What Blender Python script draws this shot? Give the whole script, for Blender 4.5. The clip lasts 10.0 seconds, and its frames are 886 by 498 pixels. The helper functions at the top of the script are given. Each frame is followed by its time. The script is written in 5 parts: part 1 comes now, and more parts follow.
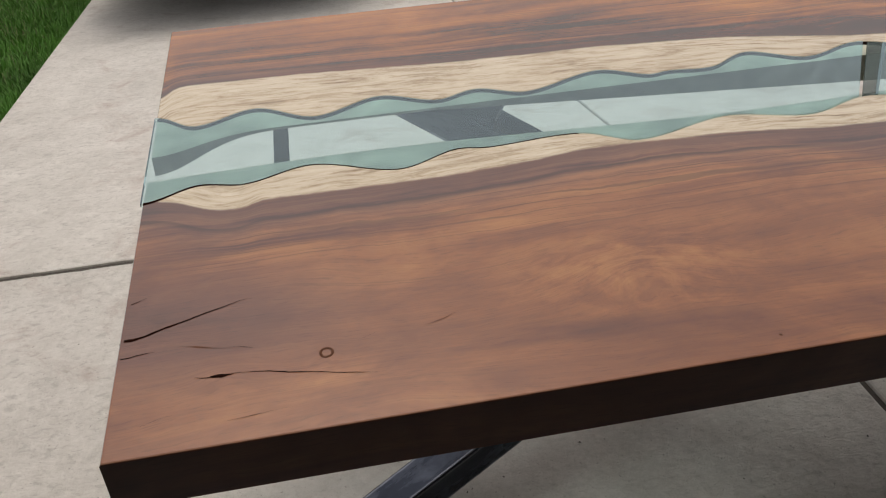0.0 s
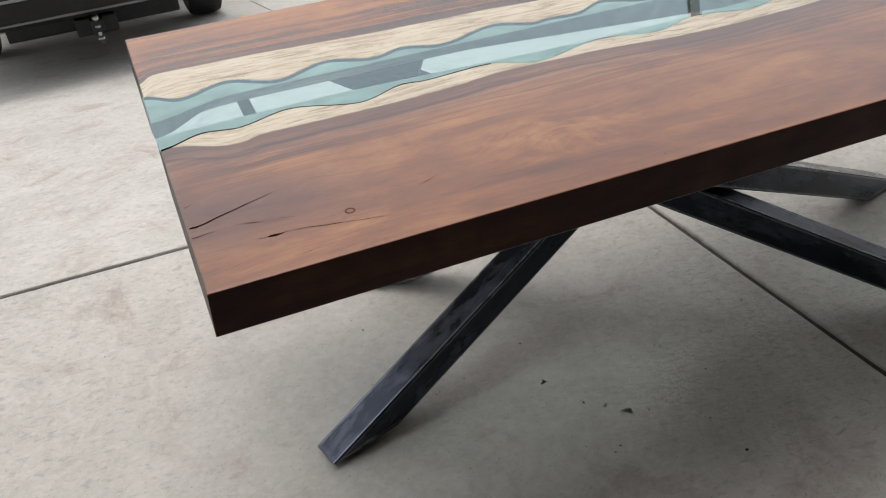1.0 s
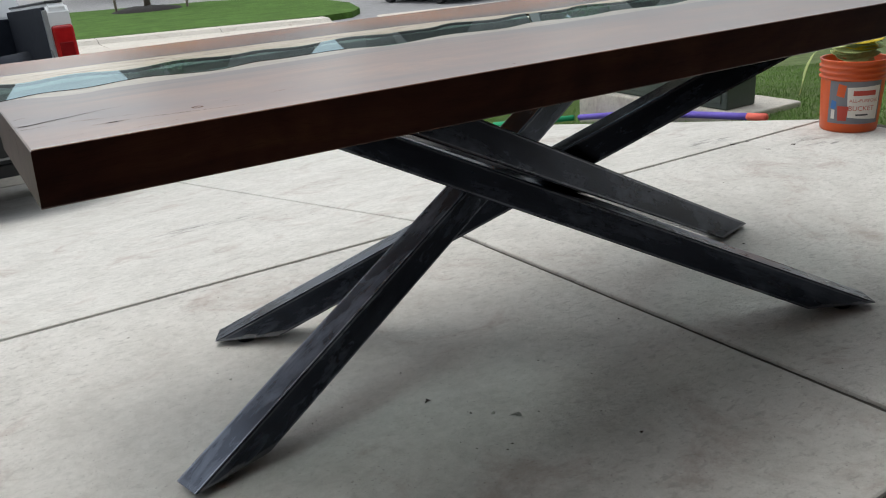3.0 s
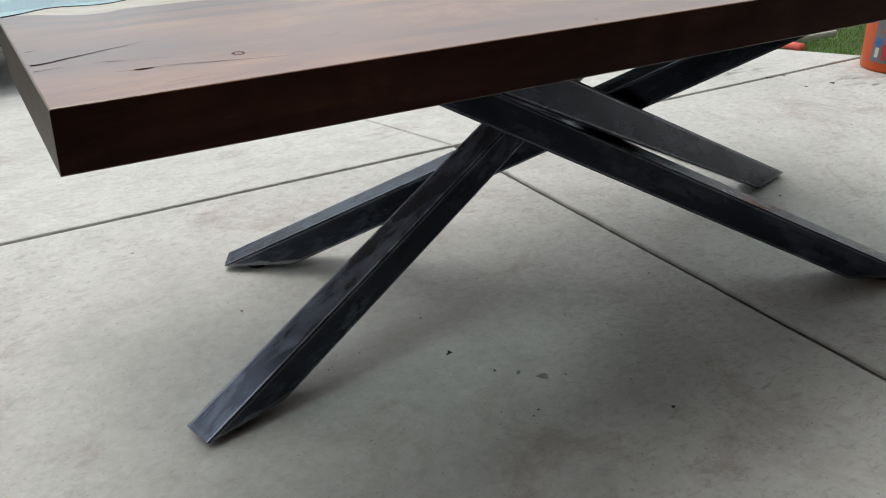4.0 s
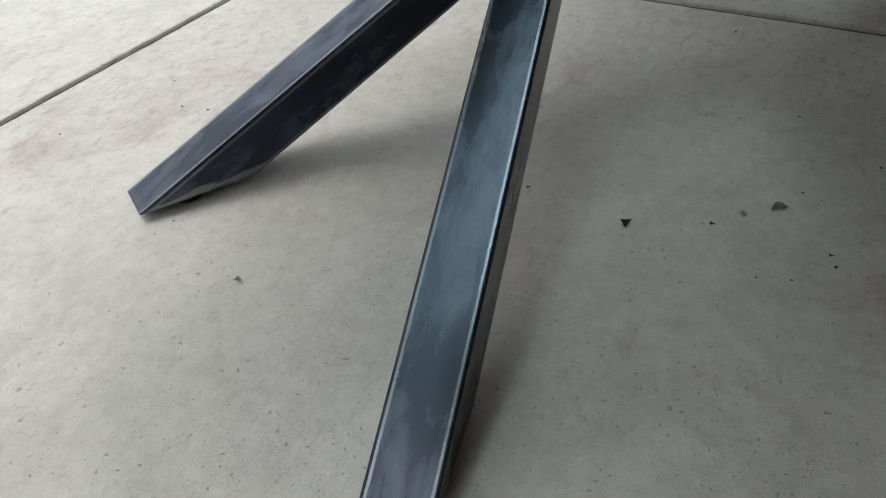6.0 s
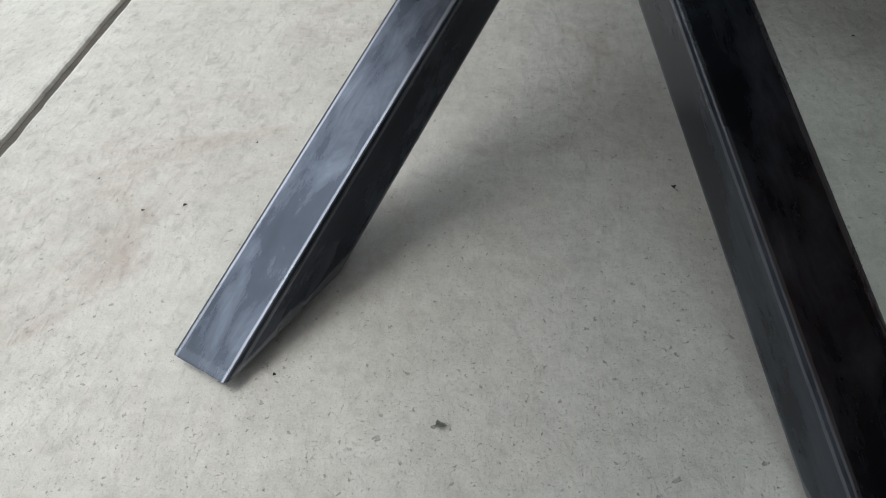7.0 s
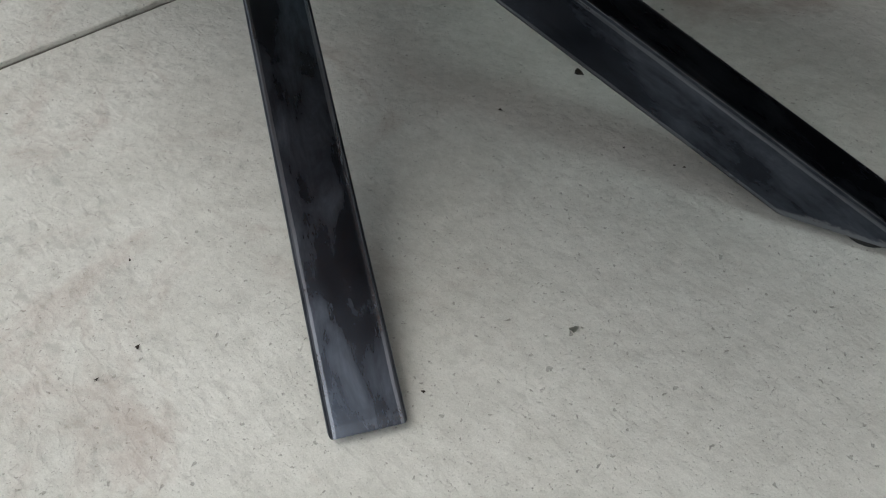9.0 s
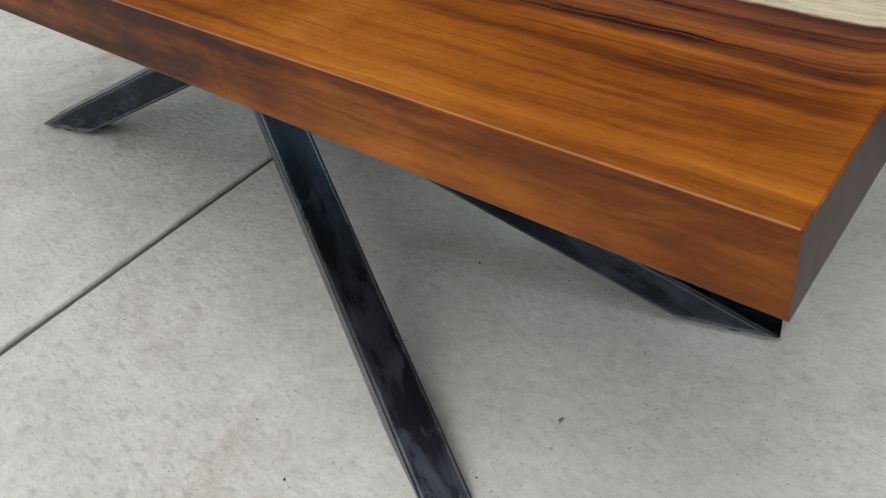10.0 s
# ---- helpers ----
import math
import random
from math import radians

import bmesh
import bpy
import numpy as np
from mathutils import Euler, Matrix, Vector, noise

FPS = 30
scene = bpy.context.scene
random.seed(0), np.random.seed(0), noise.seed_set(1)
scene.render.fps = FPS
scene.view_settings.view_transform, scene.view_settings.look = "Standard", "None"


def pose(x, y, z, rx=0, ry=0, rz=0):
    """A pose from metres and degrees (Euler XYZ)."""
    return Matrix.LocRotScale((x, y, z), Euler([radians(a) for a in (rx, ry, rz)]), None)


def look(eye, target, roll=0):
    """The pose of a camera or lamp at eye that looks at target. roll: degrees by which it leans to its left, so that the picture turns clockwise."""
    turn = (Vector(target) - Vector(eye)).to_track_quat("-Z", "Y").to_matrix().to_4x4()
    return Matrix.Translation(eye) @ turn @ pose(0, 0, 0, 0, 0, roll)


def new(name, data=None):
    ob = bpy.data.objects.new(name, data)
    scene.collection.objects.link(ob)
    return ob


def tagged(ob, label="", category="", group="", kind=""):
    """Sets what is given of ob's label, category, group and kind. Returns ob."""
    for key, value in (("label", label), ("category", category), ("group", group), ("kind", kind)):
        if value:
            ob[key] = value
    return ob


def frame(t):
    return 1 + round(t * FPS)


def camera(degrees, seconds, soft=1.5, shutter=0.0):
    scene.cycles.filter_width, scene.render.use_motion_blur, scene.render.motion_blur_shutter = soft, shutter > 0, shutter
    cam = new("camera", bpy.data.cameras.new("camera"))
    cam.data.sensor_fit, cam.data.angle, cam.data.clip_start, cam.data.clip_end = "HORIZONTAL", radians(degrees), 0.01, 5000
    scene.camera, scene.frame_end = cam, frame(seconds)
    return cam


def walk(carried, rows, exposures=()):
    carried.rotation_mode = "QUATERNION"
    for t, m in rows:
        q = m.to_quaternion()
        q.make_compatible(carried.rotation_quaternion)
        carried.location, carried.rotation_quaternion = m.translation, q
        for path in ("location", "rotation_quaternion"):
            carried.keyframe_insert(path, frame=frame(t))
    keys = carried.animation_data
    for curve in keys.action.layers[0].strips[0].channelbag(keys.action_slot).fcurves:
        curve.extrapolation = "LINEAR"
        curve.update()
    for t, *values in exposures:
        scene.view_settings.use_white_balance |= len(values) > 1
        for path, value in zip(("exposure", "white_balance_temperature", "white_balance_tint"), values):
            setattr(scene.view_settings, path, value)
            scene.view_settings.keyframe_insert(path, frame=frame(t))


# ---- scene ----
cam = camera(57.5, 10.0, 1.1)
PATH = [
    (0, (0.2552, -0.5238, 1.3583), (0.4838, 1.0514, 0.1469), -3.11),
    (0.2, (0.2436, -0.6396, 1.3724), (0.5260, 0.9199, 0.1534), -5.66),
    (0.5, (0.1752, -0.7507, 1.3740), (0.5745, 0.8170, 0.1979), -5.54),
    (1, (0.0162, -0.8594, 1.3551), (0.5550, 0.6957, 0.2190), -5.35),
    (1.5, (-0.1052, -0.9833, 1.3138), (0.5956, 0.5068, 0.1790), -3.72),
    (2, (-0.0700, -0.9740, 1.1460), (0.7248, 0.6296, 0.2547), -3.30),
    (2.5, (-0.0590, -1.0180, 0.9800), (0.8158, 0.6160, 0.2284), -4.65),
    (2.7, (-0.0572, -1.0120, 0.9490), (0.8525, 0.6192, 0.2341), -4.95),
    (3.8, (-0.0260, -0.9028, 0.9865), (0.8759, 0.6599, 0.1230), -2.10),
    (4, (-0.0449, -0.8241, 1.0153), (0.8328, 0.6928, 0.0519), -0.12),
    (4.5, (-0.0700, -0.5837, 1.0208), (0.8078, 0.8022, -0.1227), 0.28),
    (4.7, (-0.0367, -0.4366, 0.9443), (0.8400, 0.9288, -0.2256), -0.75),
    (5, (0.0020, -0.2507, 0.8210), (0.8966, 1.0578, -0.3985), -1.55),
    (5.2, (-0.0174, -0.1679, 0.7508), (0.9188, 1.0947, -0.4861), -2.35),
    (6.3, (-0.1564, 0.2460, 0.6593), (1.1861, 0.9547, -0.6429), -5.22),
    (6.5, (-0.1366, 0.3764, 0.6419), (1.2569, 0.9770, -0.6625), -5.60),
    (7, (-0.0724, 0.6604, 0.6038), (1.3621, 0.9139, -0.7664), -5.20),
    (7.5, (-0.0949, 0.8908, 0.5846), (1.3871, 0.7830, -0.7538), -2.28),
    (8, (-0.1018, 1.0320, 0.6066), (1.3197, 0.5950, -0.7312), -2.05),
    (8.5, (-0.0155, 1.1424, 0.5977), (1.2507, 0.4262, -0.7740), -0.49),
    (9, (0.0012, 1.2022, 0.6251), (1.1201, 0.2505, -0.7317), -2.20),
    (9.2, (-0.0325, 1.2495, 0.6782), (1.0589, 0.2461, -0.6636), -3.40),
    (9.5, (-0.0736, 1.3439, 0.8464), (0.9403, 0.2428, -0.4803), -3.51),
    (9.7, (-0.1026, 1.3824, 0.9464), (0.8932, 0.2634, -0.3792), -4.12),
    (10, (-0.1128, 1.4327, 1.0558), (0.9510, 0.3261, -0.2264), -7.33),
]
walk(cam, [(t, look(eye, target, roll)) for t, eye, target, roll in PATH],
     [(0.0, -0.13, 7000, 12), (0.5, 0.10, 6800, 10), (1.0, 0.20, 6550, 9), (2.5, 0.25, 6250, 6), (4.0, 0.26, 6250, 4), (4.5, 0.34, 6350, 3), (5.1, 0.50, 6350, 4), (6.5, 0.36, 6250, 3), (7.0, 0.32, 6200, 3), (8.0, 0.10, 6250, 3), (8.5, 0.09, 6250, 3), (9.4, 0.08, 6250, 2), (10.0, 0.18, 6250, 3)])

# ---- light ----
world = bpy.data.worlds.new("world")
scene.world = world
world.use_nodes = True
wn, wl = world.node_tree.nodes, world.node_tree.links
sky = wn.new("ShaderNodeTexSky")
sky.sky_type, sky.sun_disc = "NISHITA", False
SUN_EL, SUN_ROT = 68.0, -6.0
sky.sun_elevation, sky.sun_rotation = radians(SUN_EL), radians(SUN_ROT)
sky.air_density, sky.dust_density, sky.ozone_density = 1.0, 5.0, 1.0
# hazy, whitish overcast
haze = wn.new("ShaderNodeHueSaturation")
haze.inputs["Saturation"].default_value = 0.28
wl.new(sky.outputs[0], haze.inputs["Color"])
wl.new(haze.outputs[0], wn["Background"].inputs[0])
wn["Background"].inputs[1].default_value = 0.160
sun = new("sun", bpy.data.lights.new("sun", "SUN"))
sun.data.energy, sun.data.angle, sun.data.color = 0.42, radians(120), (1.0, 0.97, 0.93)
sun.matrix_world = look((3, 10, 18), (3 - 18 / math.tan(radians(SUN_EL)) * math.sin(radians(SUN_ROT)), 10 - 18 / math.tan(radians(SUN_EL)) * math.cos(radians(SUN_ROT)), 0))


# ---- node helpers ----
def material(name):
    m = bpy.data.materials.new(name)
    m.use_nodes = True
    return m, m.node_tree.nodes, m.node_tree.links, m.node_tree.nodes["Principled BSDF"]


def put(links, source, socket):
    if hasattr(source, "links"):
        links.new(source, socket)
    else:
        socket.default_value = source


def mapped(n, l, scale, kind="Object", rot=(0, 0, 0)):
    tc, mp = n.new("ShaderNodeTexCoord"), n.new("ShaderNodeMapping")
    mp.inputs["Scale"].default_value, mp.inputs["Rotation"].default_value = scale, rot
    l.new(tc.outputs[kind], mp.inputs[0])
    return mp.outputs[0]


def grain(n, l, vec, scale, detail=4.0, rough=0.55, warp=0.0):
    t = n.new("ShaderNodeTexNoise")
    t.inputs["Scale"].default_value, t.inputs["Detail"].default_value = scale, detail
    t.inputs["Roughness"].default_value, t.inputs["Distortion"].default_value = rough, warp
    if vec is not None:
        l.new(vec, t.inputs["Vector"])
    return t.outputs[0]


def ramp(n, l, fac, *stops):
    r = n.new("ShaderNodeValToRGB")
    e = r.color_ramp.elements
    while len(e) < len(stops):
        e.new(0.5)
    for el, (p, c) in zip(e, stops):
        el.position, el.color = p, (*c, 1) if len(c) == 3 else c
    l.new(fac, r.inputs[0])
    return r.outputs[0]


def level(n, l, fac, a, b, lo=0.0, hi=1.0):
    r = n.new("ShaderNodeMapRange")
    r.inputs[1].default_value, r.inputs[2].default_value = a, b
    r.inputs[3].default_value, r.inputs[4].default_value = lo, hi
    r.interpolation_type = "SMOOTHSTEP"
    l.new(fac, r.inputs[0])
    return r.outputs[0]


def mixed(n, l, fac, a, b, how="MIX"):
    x = n.new("ShaderNodeMix")
    x.data_type, x.blend_type = "RGBA", how
    put(l, fac, x.inputs[0])
    for src, sock in ((a, x.inputs[6]), (b, x.inputs[7])):
        put(l, (*src, 1) if isinstance(src, tuple) and len(src) == 3 else src, sock)
    return x.outputs[2]


def maths(n, l, how, a, b=0.0):
    x = n.new("ShaderNodeMath")
    x.operation = how
    put(l, a, x.inputs[0])
    put(l, b, x.inputs[1])
    return x.outputs[0]


def bump(n, l, bsdf, height, strength, distance=0.002):
    b = n.new("ShaderNodeBump")
    b.inputs["Strength"].default_value, b.inputs["Distance"].default_value = strength, distance
    l.new(height, b.inputs["Height"])
    l.new(b.outputs[0], bsdf.inputs["Normal"])


# ---- materials ----
def plain(name, color, rough=0.5, metal=0.0, vary=0.25, scale=30.0, bumpy=0.15, gloss=0.5):
    m, n, l, b = material(name)
    v = mapped(n, l, (1, 1, 1))
    g = grain(n, l, v, scale)
    g2 = grain(n, l, v, scale / 7)
    f = maths(n, l, "MULTIPLY", g, g2)
    dark = tuple(c * (1 - vary) for c in color)
    light = tuple(min(1, c * (1 + vary)) for c in color)
    l.new(ramp(n, l, f, (0.1, dark), (0.45, light)), b.inputs["Base Color"])
    b.inputs["Roughness"].default_value, b.inputs["Metallic"].default_value = rough, metal
    b.inputs["Specular IOR Level"].default_value = gloss
    if bumpy:
        bump(n, l, b, g, bumpy)
    return m


def wood_material(name, streaks, shift, clouds, edge_y, rim_dark, mauve_amount, lines_near, near_dark, swirl, tones):
    m, n, l, b = material(name)
    tc = n.new("ShaderNodeTexCoord")
    sep = n.new("ShaderNodeSeparateXYZ")
    l.new(tc.outputs["Object"], sep.inputs[0])
    at = n.new("ShaderNodeAttribute")
    at.attribute_name = "d"
    d = at.outputs["Fac"]
    ag = n.new("ShaderNodeAttribute")
    ag.attribute_name = "g"
    # the grain wanders a little from the straight
    sway = grain(n, l, mapped(n, l, (4.5, 6, 5)), 1.0, 4, 0.6, 0.3)
    along = maths(n, l, "ADD", ag.outputs["Fac"], maths(n, l, "MULTIPLY", maths(n, l, "SUBTRACT", sway, 0.5), 0.030))

    def stretched(sx, sd, sz):
        c = n.new("ShaderNodeCombineXYZ")
        l.new(maths(n, l, "MULTIPLY", sep.outputs[0], sx), c.inputs[0])
        l.new(maths(n, l, "MULTIPLY", along, sd), c.inputs[1])
        l.new(maths(n, l, "MULTIPLY", sep.outputs[2], sz), c.inputs[2])
        return c.outputs[0]
    broad = grain(n, l, stretched(0.9, 15, 10), 1.0, 3, 0.5, 1.1)
    band = grain(n, l, stretched(0.9, 48, 26), 1.0, 6, 0.66, 0.7)
    fine = grain(n, l, stretched(4.5, 110, 40), 1.0, 6, 0.68, 0.6)
    hair = grain(n, l, stretched(10, 480, 220), 1.0, 3, 0.6)
    cloud = grain(n, l, mapped(n, l, (3.5, 8, 5)), 1.0, 4, 0.6, 0.8)
    # streaks are stronger close to the sapwood than out in the figured heart
    near = level(n, l, d, 0.03, 0.20, 1.0, 0.0)
    lines = maths(n, l, "MULTIPLY", maths(n, l, "SUBTRACT", band, 0.5), maths(n, l, "ADD", maths(n, l, "MULTIPLY", near, lines_near), streaks * 0.38))
    fig = maths(n, l, "MULTIPLY", maths(n, l, "SUBTRACT", broad, 0.5), maths(n, l, "ADD", maths(n, l, "MULTIPLY", near, 0.40), 0.22 + streaks * 0.85))
    fig = maths(n, l, "ADD", fig, maths(n, l, "MULTIPLY", maths(n, l, "SUBTRACT", cloud, 0.5), clouds))
    tone = grain(n, l, mapped(n, l, (1.3, 3.4, 2)), 1.0, 2, 0.5, 0.7)
    fig = maths(n, l, "ADD", fig, maths(n, l, "MULTIPLY", maths(n, l, "SUBTRACT", tone, 0.5), 0.38))
    fig = maths(n, l, "ADD", fig, lines)
    # long edge: smoother figure, painted darker; on the near slab this holds its shade
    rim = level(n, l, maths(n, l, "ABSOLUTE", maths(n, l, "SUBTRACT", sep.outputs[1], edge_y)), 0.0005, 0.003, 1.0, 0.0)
    curl = grain(n, l, stretched(24, 44, 40), 1.0, 5, 0.68, 0.5)
    detail = maths(n, l, "MULTIPLY", maths(n, l, "SUBTRACT", fine, 0.5), maths(n, l, "ADD", maths(n, l, "MULTIPLY", near, 0.34), 0.05 + streaks * 0.36))
    detail = maths(n, l, "ADD", detail, maths(n, l, "MULTIPLY", maths(n, l, "SUBTRACT", curl, 0.5), 0.10 + streaks * 0.10))
    fig = maths(n, l, "ADD", fig, maths(n, l, "MULTIPLY", detail, maths(n, l, "SUBTRACT", 1.0, maths(n, l, "MULTIPLY", rim, 0.65))))
    fig = maths(n, l, "ADD", fig, maths(n, l, "MULTIPLY", near, -near_dark))
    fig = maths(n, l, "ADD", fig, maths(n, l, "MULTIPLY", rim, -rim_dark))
    flame = grain(n, l, stretched(5.5, 10, 14), 1.0, 5, 0.6, 1.6)
    fig = maths(n, l, "ADD", fig, maths(n, l, "MULTIPLY", rim, maths(n, l, "MULTIPLY", maths(n, l, "SUBTRACT", flame, 0.5), 0.05 + streaks * 0.62)))
    if swirl:
        # a lighter eye of swirling grain
        off, ln = n.new("ShaderNodeMapping"), n.new("ShaderNodeVectorMath")
        off.inputs["Location"].default_value, off.inputs["Scale"].default_value = (-swirl[0] / 0.17, -swirl[1] / 0.085, 0), (1 / 0.17, 1 / 0.085, 0)
        ln.operation = "LENGTH"
        l.new(tc.outputs["Object"], off.inputs[0])
        l.new(off.outputs[0], ln.inputs[0])
        dim = n.new("ShaderNodeMapping")
        dim.inputs["Location"].default_value, dim.inputs["Scale"].default_value = (-0.05 / 0.26, -0.18 / 0.12, 0), (1 / 0.26, 1 / 0.12, 0)
        ln2 = n.new("ShaderNodeVectorMath")
        ln2.operation = "LENGTH"
        l.new(tc.outputs["Object"], dim.inputs[0])
        l.new(dim.outputs[0], ln2.inputs[0])
        # a dull heart stain round the checked end
        stain = maths(n, l, "MULTIPLY", level(n, l, ln2.outputs["Value"], 0.2, 1.2, 1.0, 0.0), level(n, l, cloud, 0.30, 0.60, 0.35, 1.0))
        fig = maths(n, l, "ADD", fig, maths(n, l, "MULTIPLY", stain, -0.10))
        eye = level(n, l, ln.outputs["Value"], 0.2, 1.3, 1.0, 0.0)
        fig = maths(n, l, "ADD", fig, maths(n, l, "MULTIPLY", eye, maths(n, l, "ADD", maths(n, l, "MULTIPLY", maths(n, l, "SUBTRACT", curl, 0.5), 0.40), 0.07)))
    fig = maths(n, l, "ADD", fig, 0.53 + shift)
    heart = ramp(n, l, fig, *zip((0.25, 0.36, 0.46, 0.57, 0.71), tones))
    # mauve-brown close to the sapwood: heartwood tone plus sky haze put into the colour
    mauve = ramp(n, l, fig, (0.24, (0.024, 0.010, 0.011)), (0.38, (0.066, 0.024, 0.021)), (0.50, (0.125, 0.048, 0.034)), (0.64, (0.20, 0.090, 0.055)))
    heart = mixed(n, l, level(n, l, maths(n, l, "ADD", d, maths(n, l, "MULTIPLY", maths(n, l, "SUBTRACT", cloud, 0.5), 0.12)), 0.02, 0.12, mauve_amount, 0.0), heart, mauve)
    if swirl:
        heart = mixed(n, l, maths(n, l, "MULTIPLY", stain, 0.65), heart, mauve)
    # mauve mixed into the near edge face imitates its cool shade and reflection
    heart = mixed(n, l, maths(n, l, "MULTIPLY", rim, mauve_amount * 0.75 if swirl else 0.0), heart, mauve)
    heart = mixed(n, l, level(n, l, hair, 0.35, 0.8, 0.0, 0.20), heart, (0.066, 0.024, 0.014))
    # long dark growth lines close to the sapwood, and short open pores all over
    rings = grain(n, l, stretched(0.45, 26, 18), 1.0, 3, 0.5, 0.7)
    vein = maths(n, l, "MULTIPLY", level(n, l, maths(n, l, "ABSOLUTE", maths(n, l, "SUBTRACT", rings, 0.47)), 0.002, 0.028, 1.0, 0.0), level(n, l, d, 0.05, 0.24, 1.0, 0.10 + streaks))
    if swirl:
        # one clear dark growth line follows the sapwood
        off_line = maths(n, l, "SUBTRACT", maths(n, l, "ADD", d, maths(n, l, "MULTIPLY", maths(n, l, "SUBTRACT", sway, 0.5), 0.03)), 0.048)
        one = maths(n, l, "MULTIPLY", level(n, l, off_line, -0.0045, -0.001), level(n, l, off_line, 0.0, 0.012, 1.0, 0.0))
        vein = maths(n, l, "MAXIMUM", vein, maths(n, l, "MULTIPLY", one, 1.3))
    vein = maths(n, l, "MULTIPLY", vein, level(n, l, cloud, 0.35, 0.60, 0.35, 1.0))
    heart = mixed(n, l, maths(n, l, "MULTIPLY", vein, 0.55), heart, tones[0])
    pores = level(n, l, grain(n, l, stretched(38, 420, 220), 1.0, 3, 0.6), 0.56, 0.68)
    heart = mixed(n, l, maths(n, l, "MULTIPLY", pores, 0.20), heart, tones[0])
    wisp = grain(n, l, stretched(10, 78, 50), 1.0, 6, 0.75, 0.9)
    sapc = ramp(n, l, maths(n, l, "ADD", maths(n, l, "MULTIPLY", wisp, 0.8), maths(n, l, "MULTIPLY", cloud, 0.2)), (0.35, (0.22, 0.148, 0.085)), (0.43, (0.41, 0.315, 0.205)), (0.50, (0.55, 0.455, 0.325)), (0.62, (0.64, 0.56, 0.43)))
    wob = grain(n, l, stretched(9, 20, 20), 1.0, 4, 0.6)
    edge = maths(n, l, "ADD", d, maths(n, l, "MULTIPLY", maths(n, l, "SUBTRACT", wob, 0.5), 0.016))
    sap = level(n, l, edge, -0.0035, 0.0035, 1.0, 0.0)
    # a dark seam where heartwood meets sapwood
    seam = maths(n, l, "MULTIPLY", level(n, l, edge, -0.002, 0.006), level(n, l, edge, 0.006, 0.04, 1.0, 0.0))
    heart = mixed(n, l, maths(n, l, "MULTIPLY", seam, 0.55), heart, (0.085, 0.030, 0.020))
    # the highlight along the top arris is painted as paler wood
    arris = maths(n, l, "MULTIPLY", rim, level(n, l, sep.outputs[2], 0.7616, 0.7626))
    heart = mixed(n, l, maths(n, l, "MULTIPLY", arris, 0.5), heart, tones[4])
    l.new(mixed(n, l, sap, heart, sapc), b.inputs["Base Color"])
    l.new(level(n, l, fine, 0.2, 0.8, 0.45, 0.56), b.inputs["Roughness"])
    b.inputs["IOR"].default_value, b.inputs["Specular IOR Level"].default_value = 1.45, 0.05
    l.new(maths(n, l, "SUBTRACT", 1.0, maths(n, l, "MULTIPLY", maths(n, l, "SUBTRACT", rim, arris), 0.35 if swirl else 0.75)), b.inputs["Coat Weight"])
    b.inputs["Coat Roughness"].default_value, b.inputs["Coat IOR"].default_value = 0.20, 1.52
    if swirl:
        # sheen lobe added to imitate pale sky reflection at low view angles
        b.inputs["Sheen Weight"].default_value, b.inputs["Sheen Roughness"].default_value = 1.0, 0.30
    bump(n, l, b, hair, 0.05, 0.0005)
    return m


